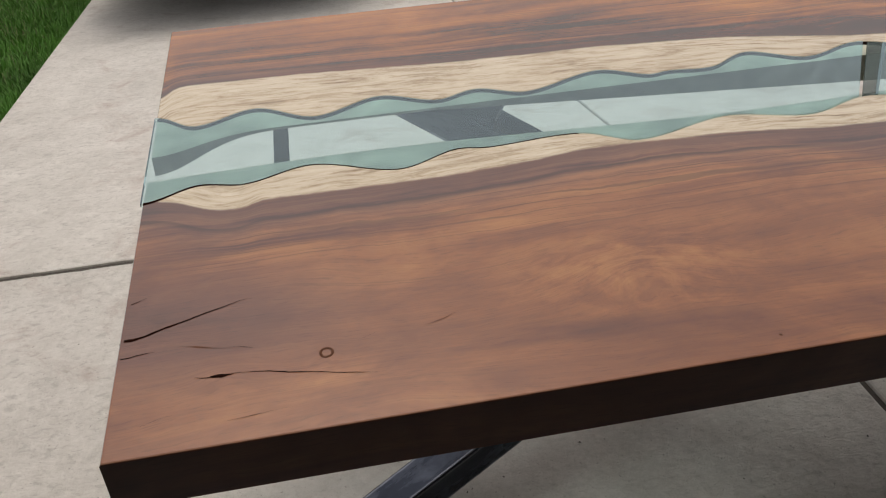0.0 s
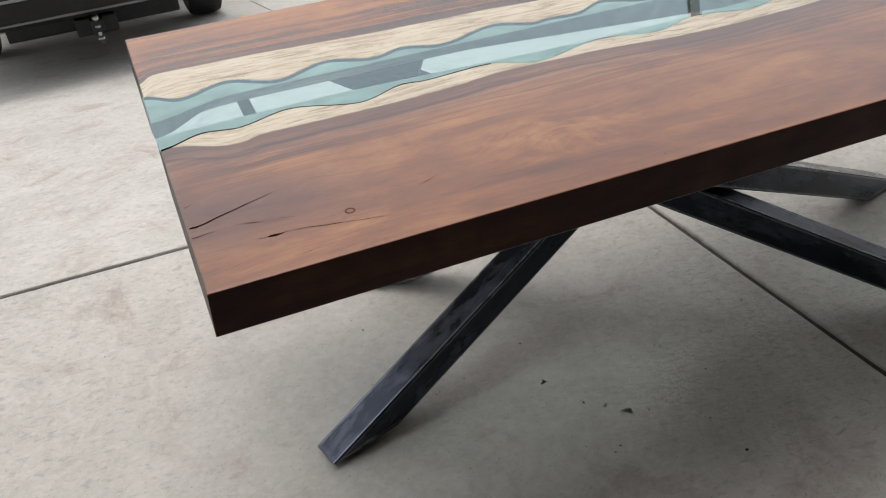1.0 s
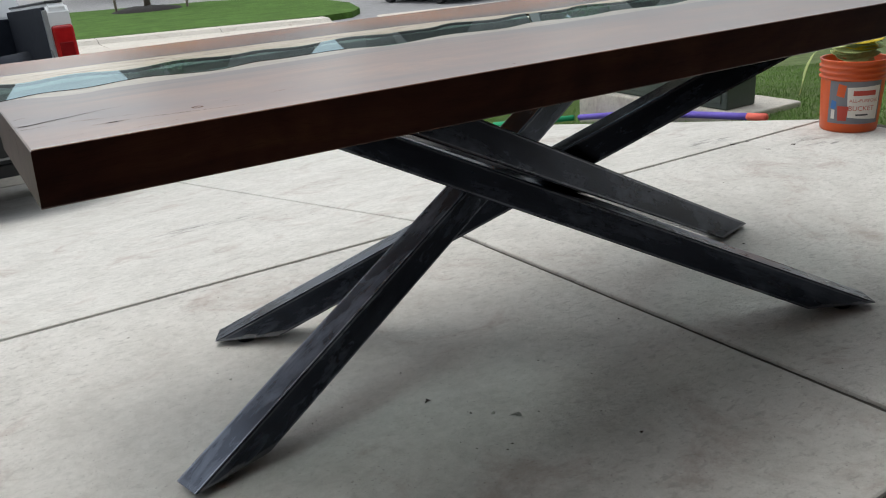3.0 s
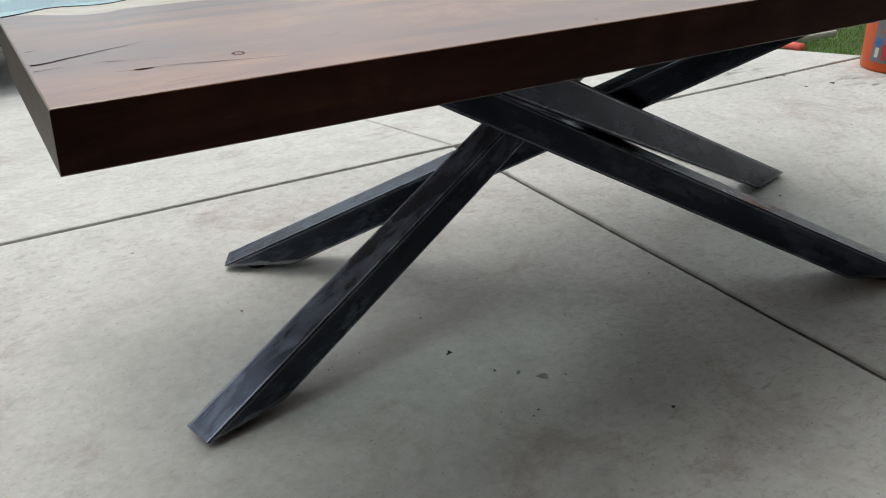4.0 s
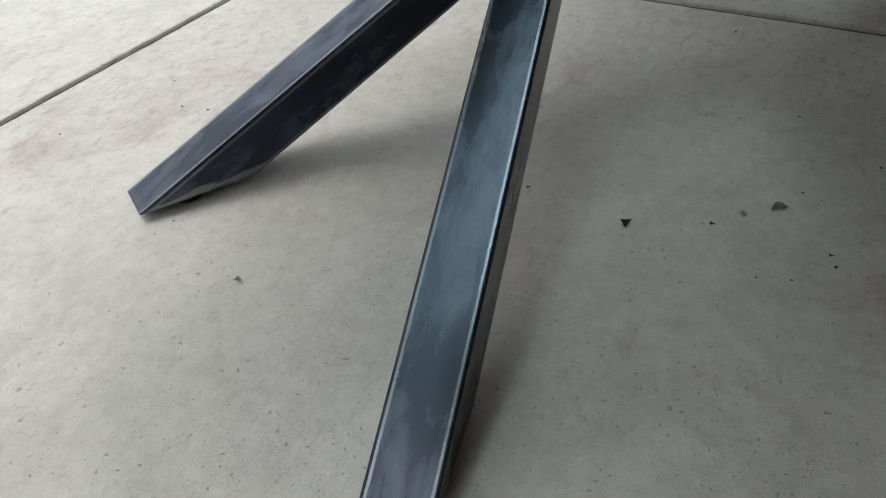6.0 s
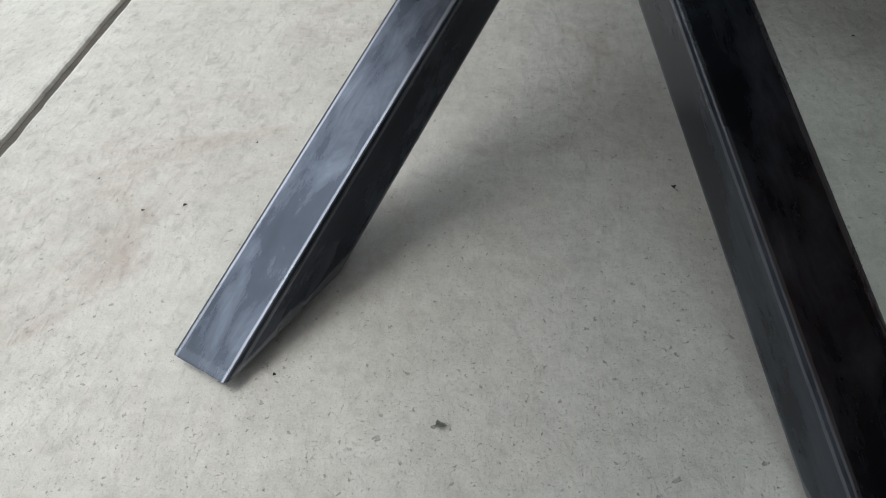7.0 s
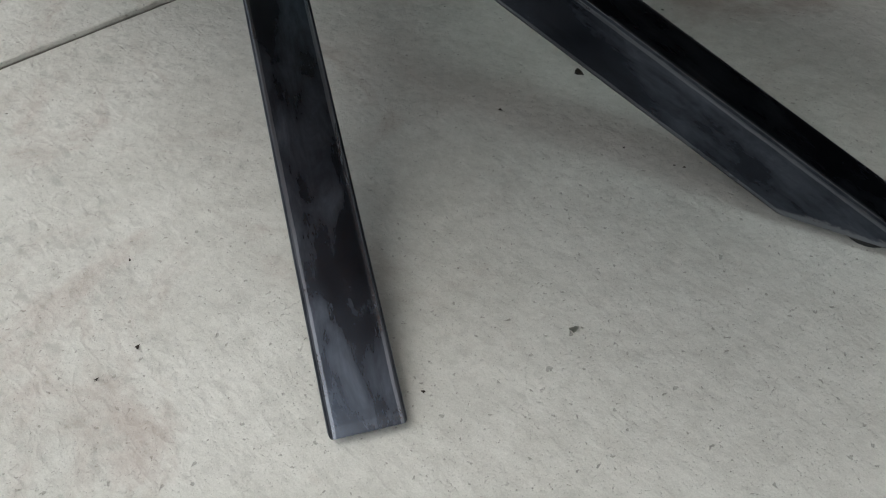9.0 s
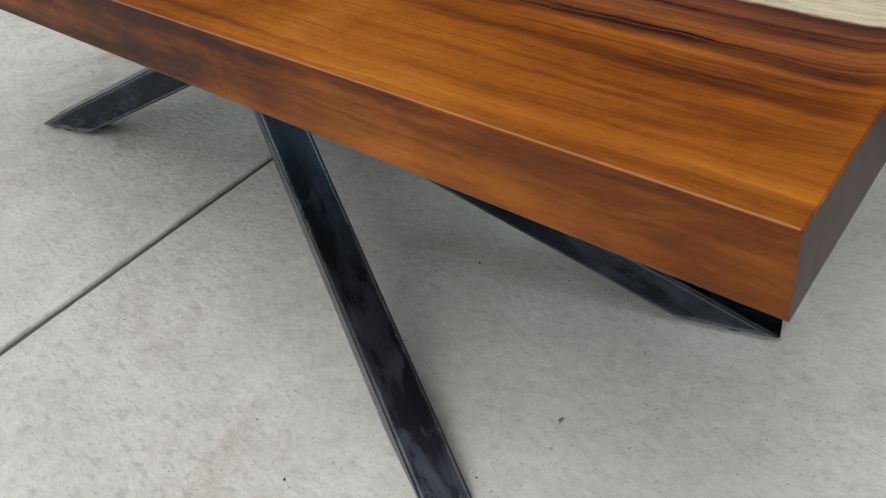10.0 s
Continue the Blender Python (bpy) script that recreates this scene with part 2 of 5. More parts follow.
def steel_material():
    m, n, l, b = material("raw_steel")
    blot = grain(n, l, mapped(n, l, (4.0, 13, 13)), 1.0, 3, 0.5, 0.4)
    smoke = grain(n, l, mapped(n, l, (15, 38, 38)), 1.0, 6, 0.66, 0.4)
    fine = grain(n, l, mapped(n, l, (7, 120, 120)), 1.0, 4, 0.6)
    tc, sep = n.new("ShaderNodeTexCoord"), n.new("ShaderNodeSeparateXYZ")
    l.new(tc.outputs["Object"], sep.inputs[0])
    away = [maths(n, l, "ABSOLUTE", sep.outputs[i]) for i in (1, 2)]
    lo = maths(n, l, "MINIMUM", *away)
    ragged = maths(n, l, "MULTIPLY", maths(n, l, "SUBTRACT", grain(n, l, mapped(n, l, (30, 160, 160)), 1.0, 4, 0.6), 0.5), 0.0022)
    line = maths(n, l, "ADD", lo, ragged)
    # pale band along the tube edges: wear and corner highlight, both painted as colour
    pale_edge = maths(n, l, "MULTIPLY", level(n, l, line, 0.0292, 0.0300), level(n, l, line, 0.0338, 0.0345, 1.0, 0.0))
    pale_edge = maths(n, l, "MULTIPLY", pale_edge, level(n, l, blot, 0.30, 0.55, 0.6, 1.0))
    f = maths(n, l, "ADD", maths(n, l, "ADD", maths(n, l, "MULTIPLY", blot, 0.42), 0.075), maths(n, l, "ADD", maths(n, l, "MULTIPLY", smoke, 0.35), maths(n, l, "MULTIPLY", fine, 0.08)))
    # crisp-edged rubbed scuffs, and a general paling towards the foot
    scuff = level(n, l, grain(n, l, mapped(n, l, (9, 26, 26)), 1.0, 6, 0.72, 0.8), 0.50, 0.60)
    f = maths(n, l, "ADD", f, maths(n, l, "MULTIPLY", scuff, maths(n, l, "MULTIPLY", blot, 0.045)))
    f = maths(n, l, "SUBTRACT", f, 0.012)
    f = maths(n, l, "ADD", f, level(n, l, sep.outputs[0], 0.04, 0.55, 0.015, -0.05))
    col = ramp(n, l, f, (0.32, (0.021, 0.0235, 0.031)), (0.47, (0.036, 0.042, 0.057)), (0.59, (0.086, 0.097, 0.124)), (0.74, (0.160, 0.183, 0.228)))
    col = mixed(n, l, maths(n, l, "MULTIPLY", pale_edge, 0.62), col, (0.25, 0.262, 0.305))
    # bare, scuffed metal just above the level cut of the foot
    rise = maths(n, l, "ADD", maths(n, l, "MULTIPLY", sep.outputs[0], 0.41), maths(n, l, "MULTIPLY", maths(n, l, "SUBTRACT", sep.outputs[2], 0.0367), 0.91))
    rise = maths(n, l, "ADD", rise, maths(n, l, "MULTIPLY", maths(n, l, "SUBTRACT", smoke, 0.5), 0.035))
    raw = maths(n, l, "ADD", maths(n, l, "MULTIPLY", sep.outputs[0], 0.41), maths(n, l, "MULTIPLY", maths(n, l, "SUBTRACT", sep.outputs[2], 0.0367), 0.91))
    tip_line = maths(n, l, "MULTIPLY", level(n, l, maths(n, l, "ADD", raw, ragged), 0.0005, 0.001), level(n, l, maths(n, l, "ADD", raw, ragged), 0.0040, 0.0048, 1.0, 0.0))
    col = mixed(n, l, maths(n, l, "MULTIPLY", tip_line, 0.05), col, (0.40, 0.44, 0.52))
    bare = maths(n, l, "MULTIPLY", level(n, l, rise, 0.006, 0.010, 1.0, 0.0), level(n, l, away[0], 0.0355, 0.036, 0.02, 0.6))
    col = mixed(n, l, bare, col, (0.30, 0.31, 0.34))
    l.new(col, b.inputs["Base Color"])
    b.inputs["Metallic"].default_value = 0.95
    l.new(maths(n, l, "MAXIMUM", level(n, l, f, 0.38, 0.65, 0.22, 0.38), level(n, l, lo, 0.0325, 0.0345, 0.0, 0.55)), b.inputs["Roughness"])
    bump(n, l, b, fine, 0.08, 0.0006)
    return m


def concrete_material(name, light, dark, broom=0.0, scuffs=()):
    m, n, l, b = material(name)
    v = mapped(n, l, (1, 1, 1))
    big = grain(n, l, v, 1.1, 5, 0.6, 0.5)
    mid = grain(n, l, v, 7, 6, 0.62, 0.4)
    small = grain(n, l, v, 48, 6, 0.72, 0.3)
    sand = grain(n, l, v, 620, 2, 0.6)
    drag = grain(n, l, mapped(n, l, (30, 105, 30), rot=(0, 0, 0.55)), 1.0, 5, 0.66, 0.7)
    f = maths(n, l, "ADD", maths(n, l, "MULTIPLY", big, 0.28), maths(n, l, "MULTIPLY", mid, 0.28))
    f = maths(n, l, "ADD", f, maths(n, l, "ADD", maths(n, l, "MULTIPLY", small, 0.26), maths(n, l, "MULTIPLY", sand, 0.26)))
    col = ramp(n, l, f, (0.39, dark), (0.5, tuple((a + c) / 2 for a, c in zip(light, dark))), (0.61, light))
    # pale laitance worn through in small patches
    bloom = level(n, l, grain(n, l, v, 26, 6, 0.68, 0.5), 0.48, 0.66)
    col = mixed(n, l, maths(n, l, "MULTIPLY", bloom, 0.22), col, tuple(min(1.0, c * 1.16) for c in light))
    # drag marks of the broom, their furrows tinted darker
    furrow = level(n, l, drag, 0.55, 0.70)
    col = mixed(n, l, maths(n, l, "MULTIPLY", furrow, 0.06 + broom * 0.15), col, tuple(c * 0.60 for c in dark))
    # clustered pits, round pinholes and dark sand grains
    where = level(n, l, grain(n, l, v, 13, 5, 0.7, 0.8), 0.46, 0.70)
    fleck = level(n, l, grain(n, l, mapped(n, l, (1, 0.7, 1), rot=(0, 0, 0.6)), 190, 5, 0.72, 0.2), 0.60, 0.68)
    hole = level(n, l, grain(n, l, v, 125, 3, 0.5, 0.2), 0.665, 0.70)
    grit = level(n, l, grain(n, l, v, 380, 2, 0.5), 0.63, 0.70)
    pit = maths(n, l, "MAXIMUM", maths(n, l, "MULTIPLY", fleck, where), maths(n, l, "MAXIMUM", hole, maths(n, l, "MULTIPLY", grit, 0.55)))
    col = mixed(n, l, maths(n, l, "MULTIPLY", pit, 0.45), col, (0.135, 0.125, 0.11))
    # one patch was floated smoother than the rest
    away = n.new("ShaderNodeMapping")
    away.inputs["Location"].default_value, away.inputs["Scale"].default_value = (-0.45 / 0.6, -0.5 / 0.55, 0), (1 / 0.6, 1 / 0.55, 0)
    l.new(v.node.inputs[0].links[0].from_socket, away.inputs[0])
    far = n.new("ShaderNodeVectorMath")
    far.operation = "LENGTH"
    l.new(away.outputs[0], far.inputs[0])
    rougher = level(n, l, maths(n, l, "ADD", far.outputs["Value"], maths(n, l, "MULTIPLY", maths(n, l, "SUBTRACT", mid, 0.5), 0.8)), 0.75, 1.35, 0.38, 1.0)
    # shade in the float's dents is painted as darker colour
    hollow = level(n, l, grain(n, l, mapped(n, l, (30, 56, 40), rot=(0, 0, 0.35)), 1.0, 5, 0.66, 0.4), 0.34, 0.48, 1.0, 0.0)
    col = mixed(n, l, maths(n, l, "MULTIPLY", maths(n, l, "MULTIPLY", hollow, rougher), 0.42), col, tuple(c * 0.7 for c in dark))
    smudge = level(n, l, grain(n, l, mapped(n, l, (22, 15, 20), rot=(0, 0, 0.6)), 1.0, 6, 0.74, 0.4), 0.54, 0.72)
    col = mixed(n, l, maths(n, l, "MULTIPLY", smudge, 0.26), col, tuple(c * 0.62 for c in dark))
    # soft dull patches a hand across
    dull = level(n, l, grain(n, l, v, 9, 5, 0.7, 0.6), 0.50, 0.68)
    col = mixed(n, l, maths(n, l, "MULTIPLY", dull, 0.16), col, tuple(c * 0.62 for c in dark))
    # faint red-brown soil stains
    stain = level(n, l, grain(n, l, v, 2.6, 6, 0.72, 1.2), 0.53, 0.70)
    col = mixed(n, l, maths(n, l, "MULTIPLY", stain, 0.46), col, (0.30, 0.215, 0.18))
    for cx, cy, rx, ry in scuffs:
        off = n.new("ShaderNodeMapping")
        off.inputs["Location"].default_value, off.inputs["Scale"].default_value = (-cx / rx, -cy / ry, 0), (1 / rx, 1 / ry, 0)
        l.new(v.node.inputs[0].links[0].from_socket, off.inputs[0])
        ln = n.new("ShaderNodeVectorMath")
        ln.operation = "LENGTH"
        l.new(off.outputs[0], ln.inputs[0])
        rub = level(n, l, grain(n, l, mapped(n, l, (7, 34, 10), rot=(0, 0, 0.7)), 1.0, 5, 0.7, 0.8), 0.46, 0.62)
        m0 = maths(n, l, "MULTIPLY", level(n, l, ln.outputs["Value"], 0.3, 1.0, 1.0, 0.0), rub)
        col = mixed(n, l, maths(n, l, "MULTIPLY", m0, 0.8), col, (0.15, 0.14, 0.13))
    l.new(col, b.inputs["Base Color"])
    b.inputs["Roughness"].default_value = 0.85
    # shallow dimples left by the float
    dimple = grain(n, l, mapped(n, l, (26, 38, 30), rot=(0, 0, -0.75)), 1.0, 2, 0.5, 0.4)
    scallop = maths(n, l, "ABSOLUTE", maths(n, l, "SUBTRACT", grain(n, l, mapped(n, l, (30, 52, 30), rot=(0, 0, 0.35)), 1.0, 1.5, 0.5, 0.5), 0.5))
    scallop = maths(n, l, "MULTIPLY", scallop, rougher)
    lumps = grain(n, l, v, 42, 3, 0.55, 0.3)
    small = maths(n, l, "ADD", maths(n, l, "ADD", maths(n, l, "MULTIPLY", lumps, 0.5), maths(n, l, "MULTIPLY", small, 0.3)), maths(n, l, "SUBTRACT", maths(n, l, "MULTIPLY", dimple, 0.32), maths(n, l, "MULTIPLY", scallop, 0.9)))
    h = maths(n, l, "ADD", maths(n, l, "MULTIPLY", drag, 0.05 + broom * 0.3), maths(n, l, "ADD", maths(n, l, "MULTIPLY", small, 0.85), maths(n, l, "MULTIPLY", sand, 0.05)))
    h = maths(n, l, "SUBTRACT", h, maths(n, l, "MULTIPLY", pit, 0.40))
    bump(n, l, b, h, 0.8, 0.0055)
    return m


def glass_material():
    m, n, l, b = material("green_glass")
    n.remove(b)
    out = n["Material Output"]
    t, g, fr, mx = n.new("ShaderNodeBsdfTransparent"), n.new("ShaderNodeBsdfGlossy"), n.new("ShaderNodeFresnel"), n.new("ShaderNodeMixShader")
    t.inputs[0].default_value = (0.80, 0.935, 0.948, 1)
    g.inputs["Roughness"].default_value = 0.015
    g.inputs["Color"].default_value = (0.70, 0.86, 0.94, 1)
    fr.inputs[0].default_value = 1.5
    # both faces of the pane mirror: 2R / (1 + R)
    both = maths(n, l, "DIVIDE", maths(n, l, "MULTIPLY", fr.outputs[0], 2.0), maths(n, l, "ADD", fr.outputs[0], 1.0))
    l.new(both, mx.inputs[0])
    l.new(t.outputs[0], mx.inputs[1])
    l.new(g.outputs[0], mx.inputs[2])
    l.new(mx.outputs[0], out.inputs[0])
    return m


def clear_material():
    m, n, l, b = material("green_glass_body")
    n.remove(b)
    t = n.new("ShaderNodeBsdfTransparent")
    t.inputs[0].default_value = (0.87, 0.96, 0.965, 1)
    l.new(t.outputs[0], n["Material Output"].inputs[0])
    return m


GLASS_BODY = clear_material()
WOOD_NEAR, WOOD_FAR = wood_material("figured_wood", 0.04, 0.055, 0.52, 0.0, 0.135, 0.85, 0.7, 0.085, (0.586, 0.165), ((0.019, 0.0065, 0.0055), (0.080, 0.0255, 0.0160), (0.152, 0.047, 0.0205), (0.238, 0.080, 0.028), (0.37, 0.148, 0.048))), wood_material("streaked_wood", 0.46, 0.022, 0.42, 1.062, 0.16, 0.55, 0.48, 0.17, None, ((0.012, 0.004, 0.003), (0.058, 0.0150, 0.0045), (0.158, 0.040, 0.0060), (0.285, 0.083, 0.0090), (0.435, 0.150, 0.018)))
STEEL, GLASS = steel_material(), glass_material()
CONCRETE = concrete_material("driveway_concrete", (0.60, 0.575, 0.535), (0.42, 0.40, 0.362), 0.15, ((3.1, 1.14, 0.11, 0.16), (2.88, 1.56, 0.22, 0.09), (0.72, 2.5, 0.3, 0.12)))
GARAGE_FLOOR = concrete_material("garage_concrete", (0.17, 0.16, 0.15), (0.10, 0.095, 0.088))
KERB = concrete_material("kerb_concrete", (0.62, 0.57, 0.50), (0.48, 0.44, 0.39))
ASPHALT = plain("asphalt", (0.25, 0.245, 0.25), 0.85, vary=0.35, scale=60)
SOIL = plain("lawn_soil", (0.098, 0.126, 0.050), 0.95, vary=0.5, scale=40, gloss=0.08)
MULCH = plain("black_mulch", (0.018, 0.014, 0.012), 0.95, vary=0.5, scale=60, bumpy=0.8)
VERGE = plain("verge_turf", (0.075, 0.140, 0.030), 0.95, vary=0.35, scale=14, bumpy=0.6, gloss=0.08)
RUBBER = plain("black_rubber", (0.018, 0.018, 0.019), 0.7)
BLACK_PLASTIC = plain("black_plastic", (0.022, 0.023, 0.026), 0.5)
LINER = plain("bed_liner", (0.020, 0.024, 0.034), 0.8, scale=120, bumpy=0.4, gloss=0.12)
WHITE_PAINT = plain("white_car_paint", (0.78, 0.79, 0.80), 0.22, vary=0.03, bumpy=0)
CHROME = plain("bright_metal", (0.62, 0.62, 0.62), 0.22, 1.0, vary=0.1, bumpy=0)
GREY_TRIM = plain("grey_trim", (0.32, 0.33, 0.34), 0.35, 0.3, vary=0.1)
RED_LENS = plain("red_lens", (0.42, 0.012, 0.014), 0.12, vary=0.2, bumpy=0)
CLEAR_LENS = plain("clear_lens", (0.55, 0.52, 0.50), 0.12, vary=0.25, scale=80, bumpy=0)
DARK_GLASS = plain("dark_window", (0.015, 0.018, 0.02), 0.06, vary=0.1, bumpy=0)
ORANGE = plain("orange_plastic", (0.60, 0.088, 0.012), 0.38, vary=0.08)
LABEL_GREY = plain("grey_print", (0.17, 0.17, 0.19), 0.5, vary=0.08)
PRINT_WHITE = plain("white_print", (0.68, 0.64, 0.58), 0.5, vary=0.06)
PRINT_RED = plain("red_print", (0.45, 0.05, 0.03), 0.5, vary=0.1)
PRINT_BLUE = plain("blue_print", (0.05, 0.16, 0.42), 0.5, vary=0.1)
STRAP_LIME = plain("lime_webbing", (0.40, 0.46, 0.18), 0.75, vary=0.25, scale=90)
STRAP_YELLOW = plain("yellow_webbing", (0.72, 0.55, 0.03), 0.75, vary=0.2, scale=90)
FOAM_PURPLE = plain("purple_foam", (0.16, 0.11, 0.52), 0.8, vary=0.1)
FOAM_GREEN = plain("green_foam", (0.02, 0.30, 0.13), 0.8, vary=0.1)
FOAM_RED = plain("coral_foam", (0.72, 0.14, 0.10), 0.8, vary=0.1)
BOX_GREEN = plain("utility_green", (0.058, 0.076, 0.062), 0.5, vary=0.15)
BARK = plain("bark", (0.22, 0.18, 0.14), 0.9, vary=0.4, scale=25, bumpy=0.7)
LEAF = plain("tree_leaf", (0.05, 0.095, 0.028), 0.6, vary=0.5, scale=3)
GRASS = plain("grass_blade", (0.09, 0.25, 0.03), 0.6, vary=0.4, scale=6, bumpy=0)
EAST_GRASS = plain("east_grass_blade", (0.125, 0.245, 0.030), 0.6, vary=0.4, scale=4, bumpy=0)
PRINT_BLACK = plain("black_print", (0.03, 0.03, 0.03), 0.5, vary=0.06)
DRY_LEAF = plain("dry_leaf", (0.045, 0.035, 0.025), 0.9, vary=0.4, scale=200)
GREEN_CHIP = plain("grey_green_chip", (0.29, 0.285, 0.25), 0.9, vary=0.25, scale=200)
STUCCO = plain("stucco", (0.52, 0.47, 0.40), 0.9, vary=0.12, scale=50)
ROOF = plain("roof_shingle", (0.12, 0.105, 0.095), 0.9, vary=0.35, scale=20)
# garage wall tone kept low to hold back bounce light
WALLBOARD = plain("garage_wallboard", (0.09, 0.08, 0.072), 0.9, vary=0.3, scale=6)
LEDGE_WOOD = plain("routed_ledge", (0.46, 0.46, 0.38), 0.8, vary=0.45, scale=22)
END_GRAIN = plain("sanded_end_grain", (0.072, 0.042, 0.034), 0.45, vary=0.4, scale=35, gloss=0.22)
# dark tone chosen to cut the light thrown onto the near table edge
HOUSE_FRONT = plain("dark_house_front", (0.10, 0.078, 0.065), 0.9, vary=0.3, scale=18)
CRACK = plain("crack_shadow", (0.016, 0.006, 0.004), 0.9, bumpy=0, gloss=0.0)
KNOT = plain("knot_brown", (0.11, 0.042, 0.02), 0.6, bumpy=0, gloss=0.1)
SPACER, _n, _l, _b = material("dark_spacer")
_b.inputs["Base Color"].default_value, _b.inputs["Roughness"].default_value, _b.inputs["Alpha"].default_value = (0.05, 0.085, 0.08, 1), 0.5, 0.62


# ---- mesh helpers ----
def obj(name, bm, mat, parent=None, label="", smooth=False):
    me = bpy.data.meshes.new(name)
    bmesh.ops.recalc_face_normals(bm, faces=bm.faces)
    bm.to_mesh(me)
    bm.free()
    me.materials.append(mat)
    if smooth:
        me.polygons.foreach_set("use_smooth", [True] * len(me.polygons))
    ob = new(name, me)
    if parent:
        ob.parent = parent
    if label:
        ob["label"] = label
    return ob


def part(name, bm, mat, parent, label="", smooth=False):
    return obj(name, bm, mat, parent, label, smooth)


def thing(name, label, category, m=None, group="", kind=""):
    ob = tagged(new(name), label, category, group, kind)
    if m is not None:
        ob.matrix_world = m
    return ob


def box(x0, y0, z0, x1, y1, z1, bevel=0.0, bm=None, m=None, segs=2):
    bm = bm or bmesh.new()
    r = bmesh.ops.create_cube(bm, size=1)
    bmesh.ops.scale(bm, vec=(x1 - x0, y1 - y0, z1 - z0), verts=r["verts"])
    bmesh.ops.translate(bm, vec=((x0 + x1) / 2, (y0 + y1) / 2, (z0 + z1) / 2), verts=r["verts"])
    if m is not None:
        bmesh.ops.transform(bm, matrix=m, verts=r["verts"])
    if bevel:
        es = list({e for v in r["verts"] for e in v.link_edges})
        bmesh.ops.bevel(bm, geom=es, offset=bevel, segments=segs, affect="EDGES", profile=0.5)
    return bm


def lathe(profile, segs=40, bm=None):
    bm = bm or bmesh.new()
    rings = []
    for r, z in profile:
        if r < 1e-6:
            rings.append([bm.verts.new((0, 0, z))])
        else:
            rings.append([bm.verts.new((r * math.cos(2 * math.pi * i / segs), r * math.sin(2 * math.pi * i / segs), z)) for i in range(segs)])
    for a, b in zip(rings, rings[1:]):
        for i in range(segs):
            j = (i + 1) % segs
            q = [a[i % len(a)], a[j % len(a)], b[j % len(b)], b[i % len(b)]]
            q = list(dict.fromkeys(q))
            if len(q) > 2:
                bm.faces.new(q)
    return bm


def tube(points, radius, segs=10, bm=None, taper=None):
    bm = bm or bmesh.new()
    pts = [Vector(p) for p in points]
    rings = []
    for i, p in enumerate(pts):
        t = (pts[min(i + 1, len(pts) - 1)] - pts[max(i - 1, 0)]).normalized()
        a = t.orthogonal().normalized() if abs(t.z) > 0.95 else t.cross(Vector((0, 0, 1))).normalized()
        b = t.cross(a)
        r = radius if taper is None else radius * taper[i]
        rings.append([bm.verts.new(p + r * (math.cos(2 * math.pi * k / segs) * a + math.sin(2 * math.pi * k / segs) * b)) for k in range(segs)])
    for a, b in zip(rings, rings[1:]):
        for k in range(segs):
            bm.faces.new((a[k], a[(k + 1) % segs], b[(k + 1) % segs], b[k]))
    bm.faces.new(rings[0][::-1])
    bm.faces.new(rings[-1])
    return bm


def prism(outline, z0, z1, bm=None):
    bm = bm or bmesh.new()
    lo = [bm.verts.new((x, y, z0)) for x, y in outline]
    hi = [bm.verts.new((x, y, z1)) for x, y in outline]
    bm.faces.new(lo[::-1])
    bm.faces.new(hi)
    for i in range(len(lo)):
        j = (i + 1) % len(lo)
        bm.faces.new((lo[i], lo[j], hi[j], hi[i]))
    return bm


def curve_through(knots):
    xs, ys = [k[0] for k in knots], [k[1] for k in knots]

    def f(x):
        if x <= xs[0]:
            return ys[0]
        if x >= xs[-1]:
            return ys[-1]
        i = max(j for j in range(len(xs) - 1) if xs[j] <= x)
        def tangent(j):
            if j in (0, len(xs) - 1):
                return 0.0
            return (ys[j + 1] - ys[j - 1]) / (xs[j + 1] - xs[j - 1])
        h = xs[i + 1] - xs[i]
        t = (x - xs[i]) / h
        return ((2 * t ** 3 - 3 * t ** 2 + 1) * ys[i] + (t ** 3 - 2 * t ** 2 + t) * h * tangent(i)
                + (3 * t ** 2 - 2 * t ** 3) * ys[i + 1] + (t ** 3 - t ** 2) * h * tangent(i + 1))
    return f


# ---- ground and driveway ----
BREAK, FALL, FOOT = 1.391, 0.15, 7.2
WEST, EAST, JOINT_X, DOOR_Y, SLANT = -0.95, 3.58, 1.374, -0.385, -0.066


def ground_z(y):
    return -FALL * (min(max(y, BREAK), FOOT) - BREAK)


bm = bmesh.new()
xs = [-400, -60, -20, -8, -4, WEST - 0.01, EAST + 0.01, 6, 10, 20, 60, 400]
ys = [-400, -60, -20, -6.5, DOOR_Y, BREAK, 3, 5, FOOT, 9, 16, 30, 80, 400]
grid = [[bm.verts.new((x, y, ground_z(y) - 0.045)) for x in xs] for y in ys]
for a, b in zip(grid, grid[1:]):
    for i in range(len(xs) - 1):
        bm.faces.new((a[i], a[i + 1], b[i + 1], b[i]))
ground = tagged(obj("ground", bm, SOIL), "green turf and dark soil round the driveway", "ground", kind="structure")


